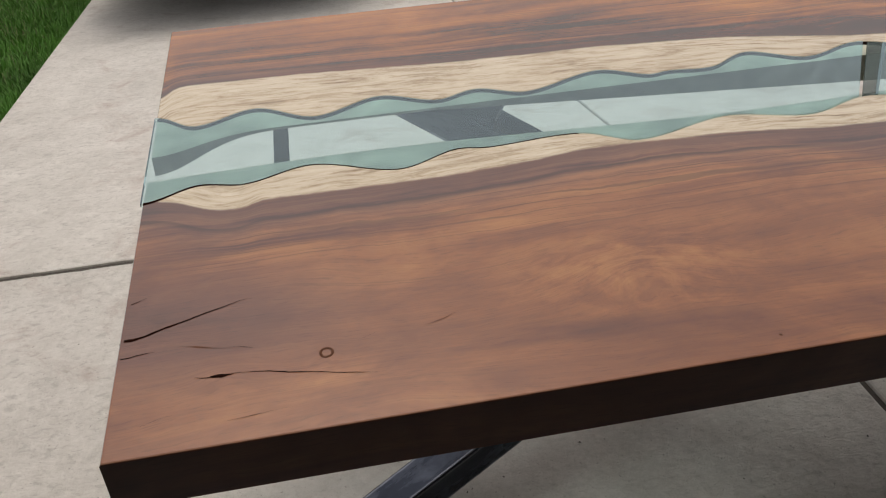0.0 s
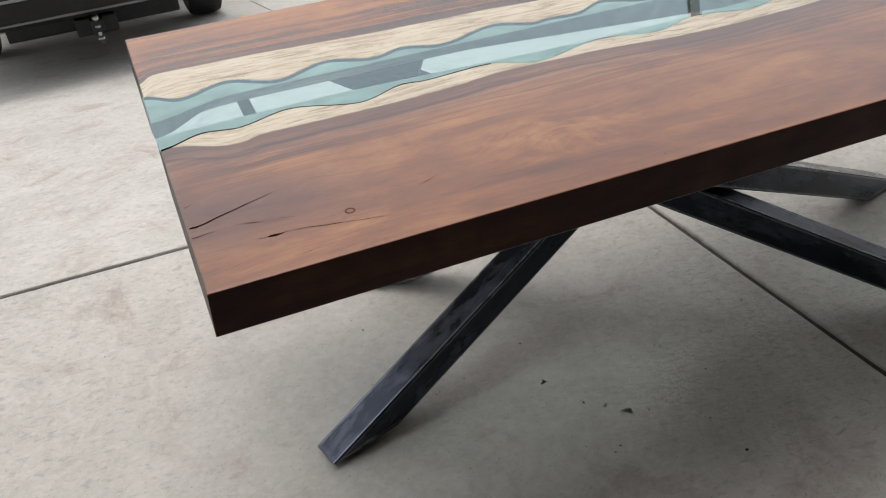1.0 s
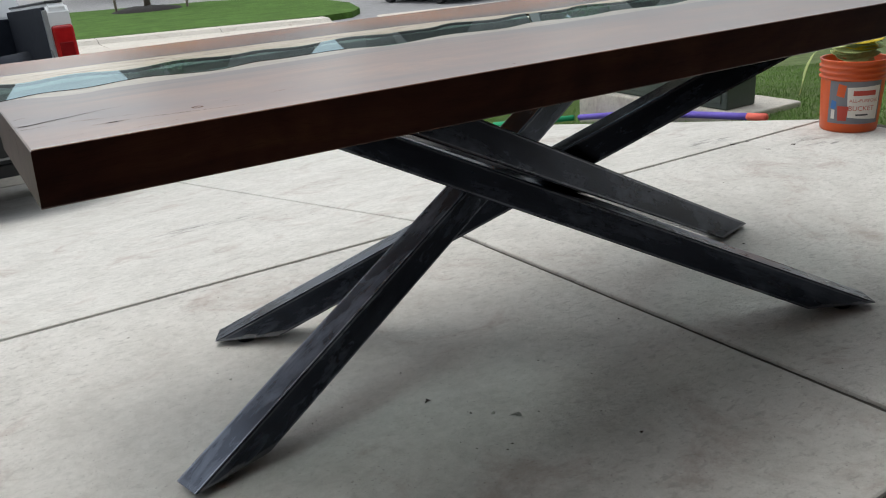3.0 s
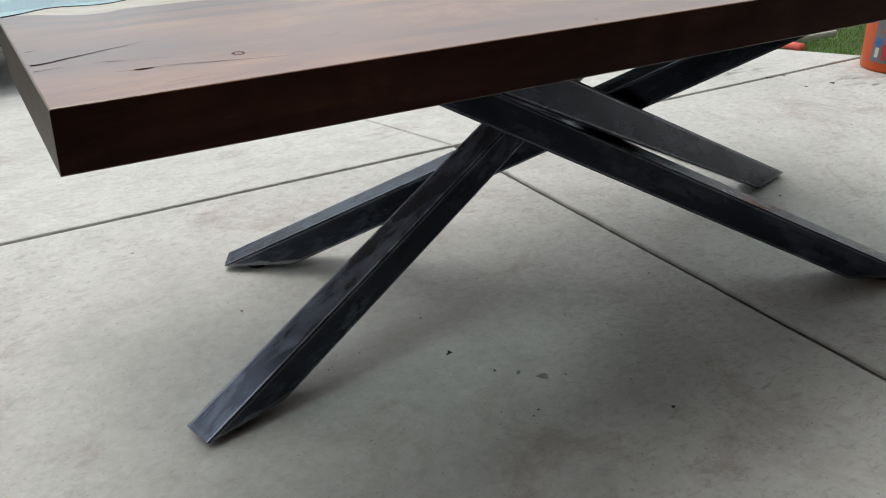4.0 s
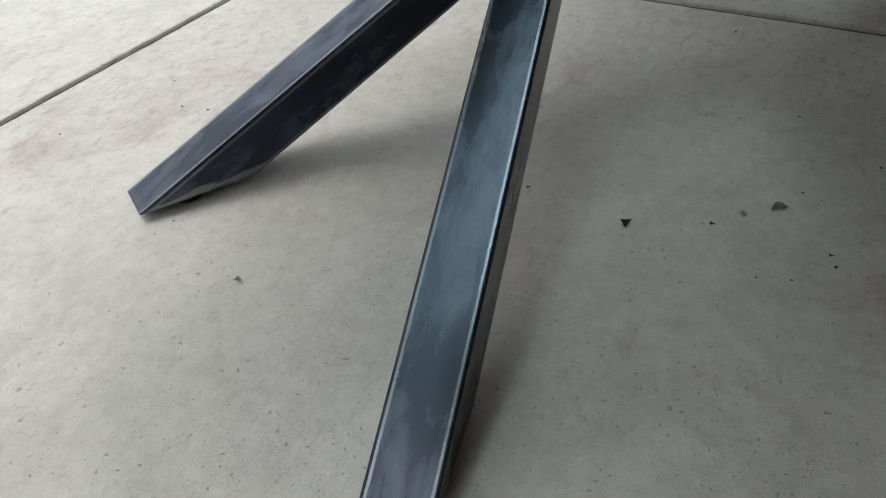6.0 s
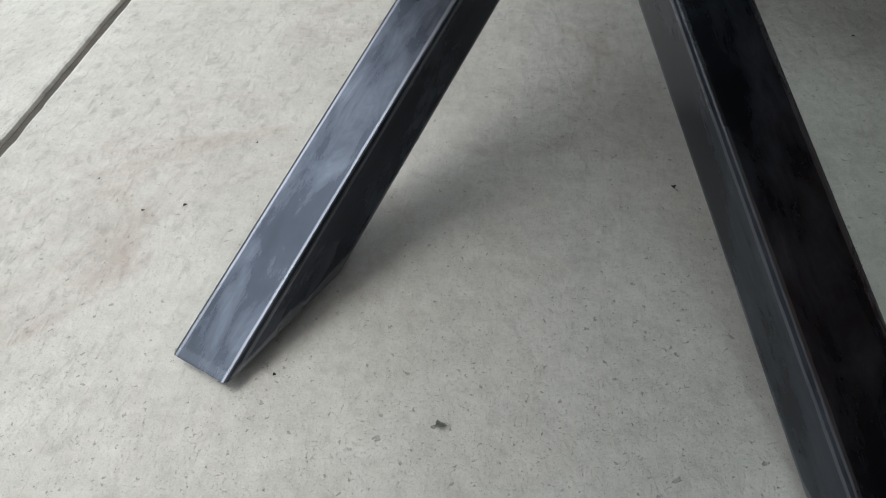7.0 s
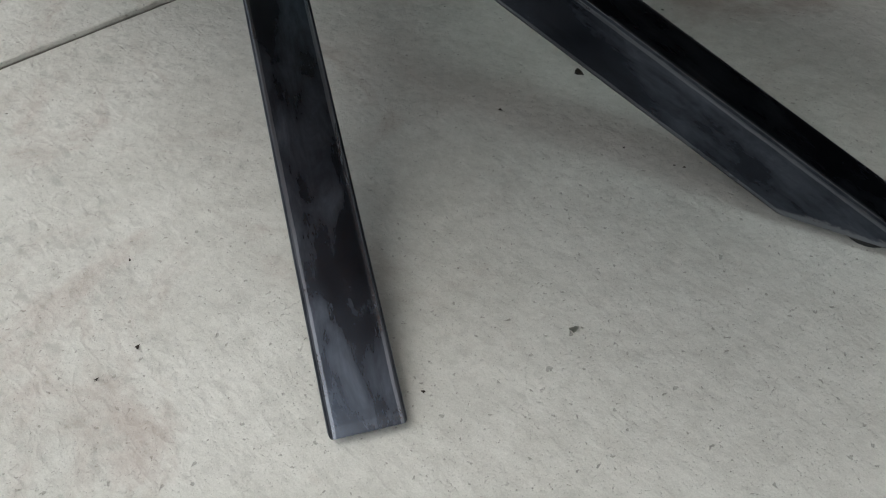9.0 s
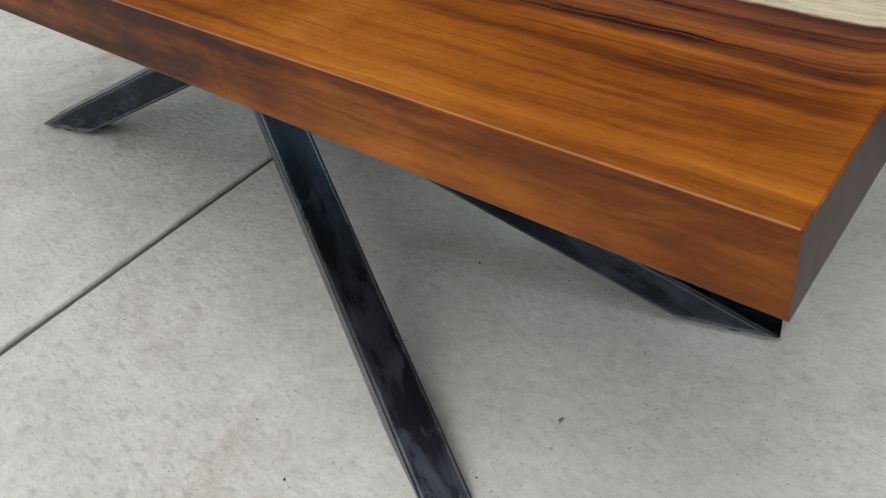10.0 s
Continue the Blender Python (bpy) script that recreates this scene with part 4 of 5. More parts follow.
def blades(name, count, region, height, label, seed, mat):
    """Grass: one mesh of many thin bent blades."""
    rng = random.Random(seed)
    verts, faces = [], []
    while len(faces) < count * 2:
        p = region(rng)
        if p is None:
            continue
        x, y, z = p
        a, h = rng.random() * 6.283, height * (0.5 + rng.random() * 0.8)
        w = (0.0022 + 0.0016 * rng.random()) * min(1.0, height / 0.055)
        dx, dy = math.cos(a), math.sin(a)
        lean = h * (0.15 + 0.6 * rng.random())
        k = len(verts)
        verts += [(x - dy * w, y + dx * w, z), (x + dy * w, y - dx * w, z), (x + dx * lean * 0.4 + dy * w * 0.7, y + dy * lean * 0.4 - dx * w * 0.7, z + h * 0.6),
                  (x + dx * lean * 0.4 - dy * w * 0.7, y + dy * lean * 0.4 + dx * w * 0.7, z + h * 0.6), (x + dx * lean, y + dy * lean, z + h)]
        faces += [(k, k + 1, k + 2, k + 3), (k + 3, k + 2, k + 4)]
    me = bpy.data.meshes.new(name)
    me.from_pydata(verts, [], faces)
    me.materials.append(mat)
    return tagged(new(name, me), label, "grass", kind="stuff")


def west_lawn(rng):
    y = 1.2 + 6.2 * rng.random()
    x = WEST + SLANT * y - 0.005 - 1.7 * rng.random() ** 1.5
    return x, y, ground_z(y) - 0.045


def east_lawn(rng):
    y = 0.2 + 5.5 * rng.random()
    x = EAST + SLANT * y + 0.005 + 3.6 * rng.random() ** 1.3
    if 3.67 < x < 4.23 and 2.04 < y < 3.46:
        return None
    return x, y, ground_z(y) - 0.045


blades("lawn_grass", 30000, west_lawn, 0.060, "short green lawn grass beside the driveway", 3, GRASS)
blades("lawn_grass", 130000, east_lawn, 0.019, "green clipped lawn grass by the utility box", 4, EAST_GRASS)

# ---- pickup truck ----
truck = thing("pickup_truck", "white pickup truck with its black-lined tailgate lowered, parked on the driveway", "pickup truck", pose(-0.31, 6.1, -0.706, -2.6, 0, 2.8))
HW, REAR, BED = 0.935, -1.2, 0.78
part("bed_floor", box(-0.78, REAR, BED - 0.05, 0.78, 0.7, BED, 0.004), LINER, truck, "dark ribbed bed liner")
for i in range(12):
    x = -0.66 + 0.12 * i
    part("bed_rib", box(x - 0.025, REAR + 0.01, BED - 0.004, x + 0.025, 0.68, BED + 0.012, 0.005), LINER, truck)
part("bed_front_wall", box(-0.78, 0.7, BED, 0.78, 0.75, BED + 0.55, 0.01), LINER, truck, "dark bed front wall")
for s in (-1, 1):
    x0, x1 = sorted((s * 0.80, s * HW))
    side = bmesh.new()
    outer = [(REAR, BED - 0.22), (REAR, BED + 0.58), (REAR + 0.03, BED + 0.62), (0.78, BED + 0.62), (0.78, BED - 0.3), (0.46, BED - 0.3)]
    outer += [(0.46 * math.cos(a), BED - 0.34 + 0.42 * math.sin(a)) for a in [math.pi * k / 12 for k in range(1, 12)]] + [(-0.46, BED - 0.3)]
    front = [side.verts.new((x0, y, z)) for y, z in outer]
    back = [side.verts.new((x1, y, z)) for y, z in outer]
    side.faces.new(front)
    side.faces.new(back[::-1])
    for i in range(len(outer)):
        j = (i + 1) % len(outer)
        side.faces.new((front[i], back[i], back[j], front[j]))
    bmesh.ops.bevel(side, geom=[e for e in side.edges if abs(e.verts[0].co.z - BED - 0.62) < 0.05 and abs(e.verts[1].co.z - BED - 0.62) < 0.05], offset=0.018, segments=3, affect="EDGES")
    bed_side = part("bed_side", side, WHITE_PAINT, truck, "glossy white bed side")
    part("side_liner", box(min(s * 0.775, s * 0.797), REAR + 0.03, BED + 0.001, max(s * 0.775, s * 0.797), 0.7, BED + 0.60, 0.004), LINER, truck, "dark bed side liner")
    part("rail_cap", box(x0 + 0.005, REAR + 0.04, BED + 0.621, x1 - 0.02, 0.75, BED + 0.638, 0.006), BLACK_PLASTIC, bed_side, "black plastic rail cap")
    hump = bmesh.new()
    ring = [(0.40 * math.cos(math.pi * k / 14), 0.30 * math.sin(math.pi * k / 14) ** 0.7) for k in range(15)]
    a = [hump.verts.new((s * 0.774, y, BED + z)) for y, z in ring]
    b = [hump.verts.new((s * 0.56, y * 0.94, BED + z * 0.94)) for y, z in ring]
    for i in range(14):
        hump.faces.new((a[i], a[i + 1], b[i + 1], b[i]))
    hump.faces.new(b)
    hump.faces.new(a[::-1])
    part("wheel_housing", hump, LINER, truck, "dark wheel housing in the bed", True)
    lamp = part("tail_light", box(min(s * 0.804, s * (HW + 0.004)), REAR - 0.022, BED + 0.07, max(s * 0.804, s * (HW + 0.004)), REAR + 0.12, BED + 0.48, 0.02, segs=3), RED_LENS, truck, "red tail light")
    part("reverse_lamp", box(min(s * 0.83, s * 0.915), REAR - 0.027, BED + 0.105, max(s * 0.83, s * 0.915), REAR - 0.015, BED + 0.20, 0.006), CLEAR_LENS, lamp, "clear reversing lamp")
    part("brake_lamp", box(min(s * 0.83, s * 0.915), REAR - 0.0265, BED + 0.26, max(s * 0.83, s * 0.915), REAR - 0.018, BED + 0.37, 0.004), plain("red_lens_deep", (0.22, 0.008, 0.01), 0.15, vary=0.1, bumpy=0), lamp)
    part("gate_jamb", box(min(s * 0.772, s * 0.80), REAR - 0.006, BED - 0.02, max(s * 0.772, s * 0.80), REAR + 0.03, BED + 0.58, 0.003), GREY_TRIM, truck, "grey gate jamb")
    part("gate_cable", tube([(s * 0.775, REAR, BED + 0.33), (s * 0.772, REAR - 0.25, BED + 0.15), (s * 0.77, REAR - 0.43, BED + 0.03)], 0.004, 6), BLACK_PLASTIC, truck, "black tailgate stay cable")
gate = part("tailgate", box(-0.765, REAR - 0.53, BED - 0.075, 0.765, REAR - 0.012, BED - 0.012, 0.014, segs=3), BLACK_PLASTIC, truck, "lowered tailgate with dark liner")
part("gate_liner", box(-0.72, REAR - 0.50, BED - 0.013, 0.72, REAR - 0.03, BED - 0.004, 0.004), LINER, gate, "textured black gate liner")
part("gate_trim", box(-0.765, REAR - 0.538, BED - 0.082, 0.765, REAR - 0.526, BED - 0.066, 0.003), GREY_TRIM, gate, "thin grey edge trim")
bumper = part("rear_bumper", box(-0.93, REAR - 0.14, BED - 0.33, 0.93, REAR + 0.02, BED - 0.13, 0.035, segs=4), BLACK_PLASTIC, truck, "black rear bumper")
part("step_pad", box(-0.5, REAR - 0.13, BED - 0.131, 0.5, REAR - 0.01, BED - 0.12, 0.004), RUBBER, bumper, "ribbed black step pad")
for s in (-1, 1):
    part("bumper_corner", box(min(s * 0.80, s * 0.945), REAR - 0.10, BED - 0.20, max(s * 0.80, s * 0.945), REAR + 0.03, BED - 0.08, 0.03, segs=3), GREY_TRIM, bumper, "grey bumper corner")
part("bumper_trim", box(-0.90, REAR - 0.147, BED - 0.30, 0.90, REAR - 0.139, BED - 0.285, 0.003), GREY_TRIM, bumper, "thin grey bumper trim")
hitch = part("hitch_receiver", box(-0.04, REAR - 0.22, BED - 0.42, 0.04, REAR + 0.3, BED - 0.34, 0.006), BLACK_PLASTIC, truck, "black hitch receiver")
part("cross_tube", box(-0.55, REAR + 0.02, BED - 0.44, 0.55, REAR + 0.1, BED - 0.35, 0.01, bm=box(-0.13, REAR - 0.13, BED - 0.45, 0.13, REAR - 0.02, BED - 0.34, 0.01)), BLACK_PLASTIC, truck, "black hitch cross tube")
ball = lathe([(0, 0.115), (0.018, 0.108), (0.025, 0.09), (0.022, 0.074), (0.012, 0.064), (0.014, 0.05), (0.026, 0.048), (0.026, 0.03), (0.014, 0.028), (0.014, -0.03), (0.022, -0.032), (0.022, -0.055), (0.010, -0.058), (0.008, -0.08), (0, -0.082)], 24)
bmesh.ops.translate(ball, vec=(0, REAR - 0.20, BED - 0.42), verts=ball.verts)
part("hitch_ball", ball, CHROME, hitch, "worn chrome hitch ball", True)
part("axle", tube([(-0.75, 0, 0.37), (-0.12, 0, 0.37), (0, 0, 0.37), (0.12, 0, 0.37), (0.75, 0, 0.37)], 0.045, 12, taper=[1, 1.2, 3.0, 1.2, 1]), BLACK_PLASTIC, truck, "dark rear axle")
part("underbody", box(-0.72, REAR + 0.15, 0.50, 0.72, 4.1, 0.70, 0.03), BLACK_PLASTIC, truck, "dark underbody")
for s in (-1, 1):
    for y in (0.0, 3.6):
        ty = lathe([(0.22, -0.125), (0.33, -0.135), (0.372, -0.115), (0.385, -0.06), (0.385, 0.06), (0.372, 0.115), (0.33, 0.135), (0.22, 0.125), (0.22, -0.125)], 44)
        for v in ty.verts:
            if v.co.xy.length > 0.38:
                v.co.xy *= 1.0 - 0.012 * ((round(math.atan2(v.co.y, v.co.x) * 44 / 6.2832)) % 2)
        bmesh.ops.transform(ty, matrix=pose(s * 0.85, y, 0.385, 0, 90, 0), verts=ty.verts)
        wheel = part("wheel", ty, RUBBER, truck, "black tyre")
        rim = lathe([(0, 0.06), (0.06, 0.06), (0.09, 0.04), (0.19, 0.03), (0.215, 0.10), (0.225, 0.11), (0.225, -0.11), (0, -0.10)], 30)
        bmesh.ops.transform(rim, matrix=pose(s * 0.85, y, 0.385, 0, 90 * s, 0), verts=rim.verts)
        part("rim", rim, CHROME, wheel, "grey alloy rim", True)
cab = bmesh.new()
prof = [(0.8, 0.5), (0.8, 1.32), (0.98, 1.88), (1.15, 1.93), (2.1, 1.93), (2.75, 1.42), (2.9, 1.36), (4.3, 1.22), (4.42, 1.0), (4.42, 0.5)]
a = [cab.verts.new((-HW + (0.12 if z > 1.5 else 0), y, z)) for y, z in prof]
b = [cab.verts.new((HW - (0.12 if z > 1.5 else 0), y, z)) for y, z in prof]
cab.faces.new(a)
cab.faces.new(b[::-1])
for i in range(len(prof)):
    j = (i + 1) % len(prof)
    cab.faces.new((a[i], b[i], b[j], a[j]))
bmesh.ops.bevel(cab, geom=list(cab.edges), offset=0.03, segments=2, affect="EDGES")
cabin = part("cab", cab, WHITE_PAINT, truck, "glossy white cab")
bm = bmesh.new()
bm.faces.new([bm.verts.new(p) for p in ((-0.70, 0.83, 1.38), (0.70, 0.83, 1.38), (0.62, 0.965, 1.80), (-0.62, 0.965, 1.80))])
bmesh.ops.solidify(bm, geom=list(bm.faces), thickness=0.02)
part("rear_window", bm, DARK_GLASS, cabin, "dark tinted rear window")

# ---- orange bucket with straps ----
bucket = thing("bucket", "orange plastic bucket with a grey label, filled with straps", "bucket", pose(3.41, 1.22, 0.0, 0, 0, 0))
R0, R1, BH = 0.120, 0.137, 0.32


def bucket_r(z):
    return R0 + (R1 - R0) * z / BH


prof = [(0, 0.004), (R0 - 0.012, 0.004), (R0 - 0.004, 0.0), (R0, 0.006)] + [(bucket_r(z), z) for z in (0.06, 0.12, 0.2, 0.225)]
for z in (0.243, 0.267, 0.291):
    prof += [(bucket_r(z), z - 0.006), (bucket_r(z) + 0.007, z - 0.005), (bucket_r(z) + 0.008, z), (bucket_r(z), z + 0.002)]
prof += [(R1 + 0.002, BH - 0.008), (R1 + 0.006, BH - 0.006), (R1 + 0.006, BH), (R1 - 0.002, BH + 0.001), (R1 - 0.004, BH - 0.004), (R0 - 0.004, 0.012), (0, 0.012)]
part("pail", lathe(prof, 56), ORANGE, bucket, "orange ribbed pail", True)
FACE = math.atan2(-1.002 - 1.245, -0.057 - 3.40) + 0.10


def wrapped(x, z, lift):
    """A point of the label: x metres round from its middle, seen from outside."""
    r = bucket_r(z) + lift
    a = FACE + x / r
    return r * math.cos(a), r * math.sin(a), z


def patch(x0, z0, x1, z1, lift, bm=None):
    bm = bm or bmesh.new()
    n = 14
    lo = [bm.verts.new(wrapped(x0 + (x1 - x0) * i / n, z0, lift)) for i in range(n + 1)]
    hi = [bm.verts.new(wrapped(x0 + (x1 - x0) * i / n, z1, lift)) for i in range(n + 1)]
    for i in range(n):
        bm.faces.new((lo[i], lo[i + 1], hi[i + 1], hi[i]))
    return bm


def quad(corners, lift):
    """A printed shape with four corners, bent round the pail."""
    bm = bmesh.new()
    n = 8
    (ax, az), (bx, bz), (cx, cz), (dx, dz) = corners
    lo = [bm.verts.new(wrapped(ax + (bx - ax) * i / n, az + (bz - az) * i / n, lift)) for i in range(n + 1)]
    hi = [bm.verts.new(wrapped(dx + (cx - dx) * i / n, dz + (cz - dz) * i / n, lift)) for i in range(n + 1)]
    for i in range(n):
        bm.faces.new((lo[i], lo[i + 1], hi[i + 1], hi[i]))
    return bm


label = part("label", patch(-0.108, 0.042, 0.125, 0.232, 0.0012), LABEL_GREY, bucket, "grey printed label")
part("white_panel", quad(((-0.020, 0.072), (0.112, 0.060), (0.118, 0.212), (-0.030, 0.206)), 0.0018), PRINT_WHITE, label, "white flag-shaped panel")
part("orange_mark", quad(((-0.074, 0.168), (-0.040, 0.160), (-0.034, 0.214), (-0.068, 0.222)), 0.0019), ORANGE, label, "orange square mark")
part("blue_mark", quad(((-0.098, 0.110), (-0.074, 0.106), (-0.070, 0.140), (-0.094, 0.148)), 0.0019), PRINT_BLUE, label)
part("pale_mark", quad(((-0.092, 0.062), (-0.076, 0.062), (-0.076, 0.104), (-0.092, 0.104)), 0.0019), PRINT_WHITE, label)
part("pail_picture", quad(((-0.060, 0.056), (-0.024, 0.056), (-0.018, 0.122), (-0.066, 0.122)), 0.0023), PRINT_RED, label, "small red-brown pail picture")


def lettering(text, size, x, z, mat, parent):
    cu = bpy.data.curves.new("lettering", "FONT")
    cu.body, cu.size, cu.align_x, cu.align_y = text, size, "CENTER", "CENTER"
    tmp = bpy.data.objects.new("lettering", cu)
    scene.collection.objects.link(tmp)
    me = bpy.data.meshes.new_from_object(tmp.evaluated_get(bpy.context.evaluated_depsgraph_get()))
    bpy.data.objects.remove(tmp)
    for v in me.vertices:
        v.co = wrapped(x + v.co.x, z + v.co.y, 0.0028)
    me.materials.append(mat)
    ob = new("lettering", me)
    ob.parent = parent
    ob["label"] = "red printed words"
    return ob


part("print_bar", patch(-0.004, 0.170, 0.094, 0.192, 0.0026), PRINT_RED, label)
lettering("ALL-PURPOSE", 0.0205, 0.044, 0.147, PRINT_RED, label)
lettering("BUCKET", 0.030, 0.036, 0.112, PRINT_RED, label)
part("print_bar", patch(0.012, 0.080, 0.066, 0.087, 0.0026), PRINT_BLACK, label)
handle = [(0.144 * math.cos(FACE + 1.45 + math.pi * k / 20), 0.144 * math.sin(FACE + 1.45 + math.pi * k / 20), 0.281 - 0.05 * math.sin(math.pi * k / 20)) for k in range(21)]
part("wire_handle", tube(handle, 0.002, 6), CHROME, bucket, "thin wire handle")


def ribbon(points, width, mat, label, seed):
    """A flat webbing strap that bends and twists along its way."""
    rng = random.Random(seed)
    pts = [Vector(p) for p in points]
    dense = []
    for i in range(len(pts) - 1):
        p0, p1, p2, p3 = pts[max(i - 1, 0)], pts[i], pts[i + 1], pts[min(i + 2, len(pts) - 1)]
        for k in range(8):
            t = k / 8
            dense.append(0.5 * (2 * p1 + (p2 - p0) * t + (2 * p0 - 5 * p1 + 4 * p2 - p3) * t * t + (3 * p1 - p0 - 3 * p2 + p3) * t ** 3))
    dense.append(pts[-1])
    bm = bmesh.new()
    rows, tw = [], rng.random() * 0.8
    for i, p in enumerate(dense):
        t = (dense[min(i + 1, len(dense) - 1)] - dense[max(i - 1, 0)]).normalized()
        side = t.cross(Vector((0, 0, 1)))
        side = side.normalized() if side.length > 0.1 else Vector((1, 0, 0))
        side = Matrix.Rotation(tw + 0.5 * math.sin(i * 0.21 + seed), 3, t) @ side
        n = t.cross(side).normalized() * 0.0009
        w = side * width / 2
        rows.append([bm.verts.new(p - w - n), bm.verts.new(p + w - n), bm.verts.new(p + w + n), bm.verts.new(p - w + n)])
    for a, b in zip(rows, rows[1:]):
        for k in range(4):
            bm.faces.new((a[k], a[(k + 1) % 4], b[(k + 1) % 4], b[k]))
    bm.faces.new(rows[0])
    bm.faces.new(rows[-1][::-1])
    ob = obj("ratchet_strap", bm, mat, smooth=False)
    ob.location = (3.41, 1.22, 0)
    return tagged(ob, label, "strap", "straps in the bucket")


rng = random.Random(12)
for k in range(9):
    pts, r, z = [], 0.06 + 0.045 * rng.random(), 0.306 + 0.011 * k
    a0 = rng.random() * 6.28
    for i in range(12):
        a = a0 + i * 0.85
        rr = r * (0.75 + 0.4 * rng.random())
        pts.append((rr * math.cos(a), rr * math.sin(a), z + 0.030 * rng.random()))
    ribbon(pts, 0.034, STRAP_YELLOW if k in (5, 8) else STRAP_LIME, "yellow webbing strap coiled in the bucket" if k in (5, 8) else "lime green webbing strap coiled in the bucket", k)
ca, sa = math.cos(FACE - 1.35), math.sin(FACE - 1.35)
ribbon([(0.05 * ca, 0.05 * sa, 0.365), (0.12 * ca, 0.12 * sa, 0.375), (0.175 * ca, 0.175 * sa, 0.345), (0.205 * ca, 0.205 * sa, 0.28), (0.215 * ca, 0.215 * sa, 0.22), (0.225 * ca, 0.225 * sa, 0.16)], 0.014, STRAP_LIME, "lime green strap end hanging over the rim", 31)


# ---- foam noodles and utility box on the lawn edge ----
def noodle(points, mat, label, tip=None):
    pts = [Vector(p) for p in points]
    ob = tagged(obj("pool_noodle", tube(pts, 0.020, 16), mat, smooth=True), label, "pool noodle", "foam noodles on the lawn")
    if tip:
        a, b = pts[0], pts[0] + (pts[0] - pts[1]).normalized() * 0.13
        part("end_piece", tube([a, (a + b) / 2, b], 0.0205, 16), tip, ob, "coral end piece", True)
    return ob


def on_lawn(x, y, h=0.012):
    return x, y, ground_z(y) + h


noodle([on_lawn(3.517, 1.86), on_lawn(3.57, 2.12), on_lawn(3.63, 2.4), on_lawn(3.67, 2.8), on_lawn(3.65, 3.1), on_lawn(3.57, 3.32)], FOAM_PURPLE, "purple foam pool noodle with a coral end lying on grass", FOAM_RED)
noodle([on_lawn(3.555, 3.36), on_lawn(3.47, 3.52), on_lawn(3.36, 3.72), on_lawn(3.28, 3.95)], FOAM_GREEN, "green foam pool noodle lying at the lawn edge")
pad = tagged(obj("equipment_pad", box(3.68, 2.05, -0.40, 4.22, 3.45, -0.108, 0.012), KERB), "pale concrete equipment pad in the lawn", "concrete pad")
utility = thing("utility_box", "dark green metal utility cabinet on a concrete pad", "utility box", pose(3.73, 2.19, -0.108))
part("cabinet_body", box(0, 0, 0, 0.25, 1.10, 0.62, 0.012), BOX_GREEN, utility)
part("cabinet_lid", box(-0.015, -0.015, 0.622, 0.265, 1.115, 0.66, 0.01), BOX_GREEN, utility, "overhanging green lid")
part("cabinet_door", box(-0.008, 0.04, 0.04, -0.001, 1.06, 0.58, 0.003), BOX_GREEN, utility)
part("door_hasp", box(-0.022, 0.53, 0.28, -0.009, 0.58, 0.36, 0.003), GREY_TRIM, utility, "grey metal hasp")


# ---- trees, parked car and houses over the road ----
def tree(x, y, z, height, crown, seed, trunk_r, label, leaves=2600):
    rng = random.Random(seed)
    ob = thing("tree", label, "tree", pose(x, y, z), "street trees")
    tops = []
    bm = tube([(0, 0, -0.05), (0.02, 0, height * 0.2), (0.0, 0.03, height * 0.42), (0.04, 0.02, height * 0.62), (0.02, 0, height * 0.9)], trunk_r, 9, taper=[1.35, 1, 0.85, 0.6, 0.15])
    part("trunk", bm, BARK, ob, "slim grey-brown trunk", True)
    for k in range(9):
        a, h0 = k * 2.4 + rng.random(), height * (0.40 + 0.055 * k)
        ln = crown * (0.55 + 0.45 * rng.random())
        p = [(0.02, 0.02, h0), (ln * 0.5 * math.cos(a), ln * 0.5 * math.sin(a), h0 + ln * 0.35), (ln * math.cos(a), ln * math.sin(a), h0 + ln * 0.55)]
        part("limb", tube(p, trunk_r * 0.35, 6, taper=[1, 0.6, 0.15]), BARK, ob)
        tops += [Vector(p[1]), Vector(p[2])]
    tops.append(Vector((0, 0, height * 0.92)))
    verts, faces = [], []
    for _ in range(leaves):
        c = rng.choice(tops) + Vector((rng.gauss(0, 0.24), rng.gauss(0, 0.24), rng.gauss(0, 0.2))) * crown
        u = Vector((rng.gauss(0, 1), rng.gauss(0, 1), rng.gauss(0, 0.6))).normalized()
        v = u.orthogonal().normalized()
        s = 0.055 * crown * (0.6 + 0.8 * rng.random())
        k = len(verts)
        verts += [c - u * s, c + v * s * 0.5, c + u * s, c - v * s * 0.5]
        faces.append((k, k + 1, k + 2, k + 3))
    me = bpy.data.meshes.new("crown")
    me.from_pydata(verts, [], faces)
    me.materials.append(LEAF)
    cr = new("crown", me)
    cr.parent = ob
    cr["label"] = "loose green leaf crown"
    return ob


young = tree(6.8, 32.4, LOW + 0.14, 5.2, 1.5, 5, 0.10, "young staked street tree in a black mulch ring")
bm = lathe([(0, 0.16), (0.7, 0.13), (1.15, 0.06), (1.35, -0.02)], 30)
for v in bm.verts:
    v.co.z += 0.04 * noise.noise(v.co * 5)
mulch = tagged(obj("mulch_ring", bm, MULCH, smooth=True), "black mulch ring round the young tree", "mulch", kind="structure")
mulch.location = (6.6, 31.6, LOW + 0.15)
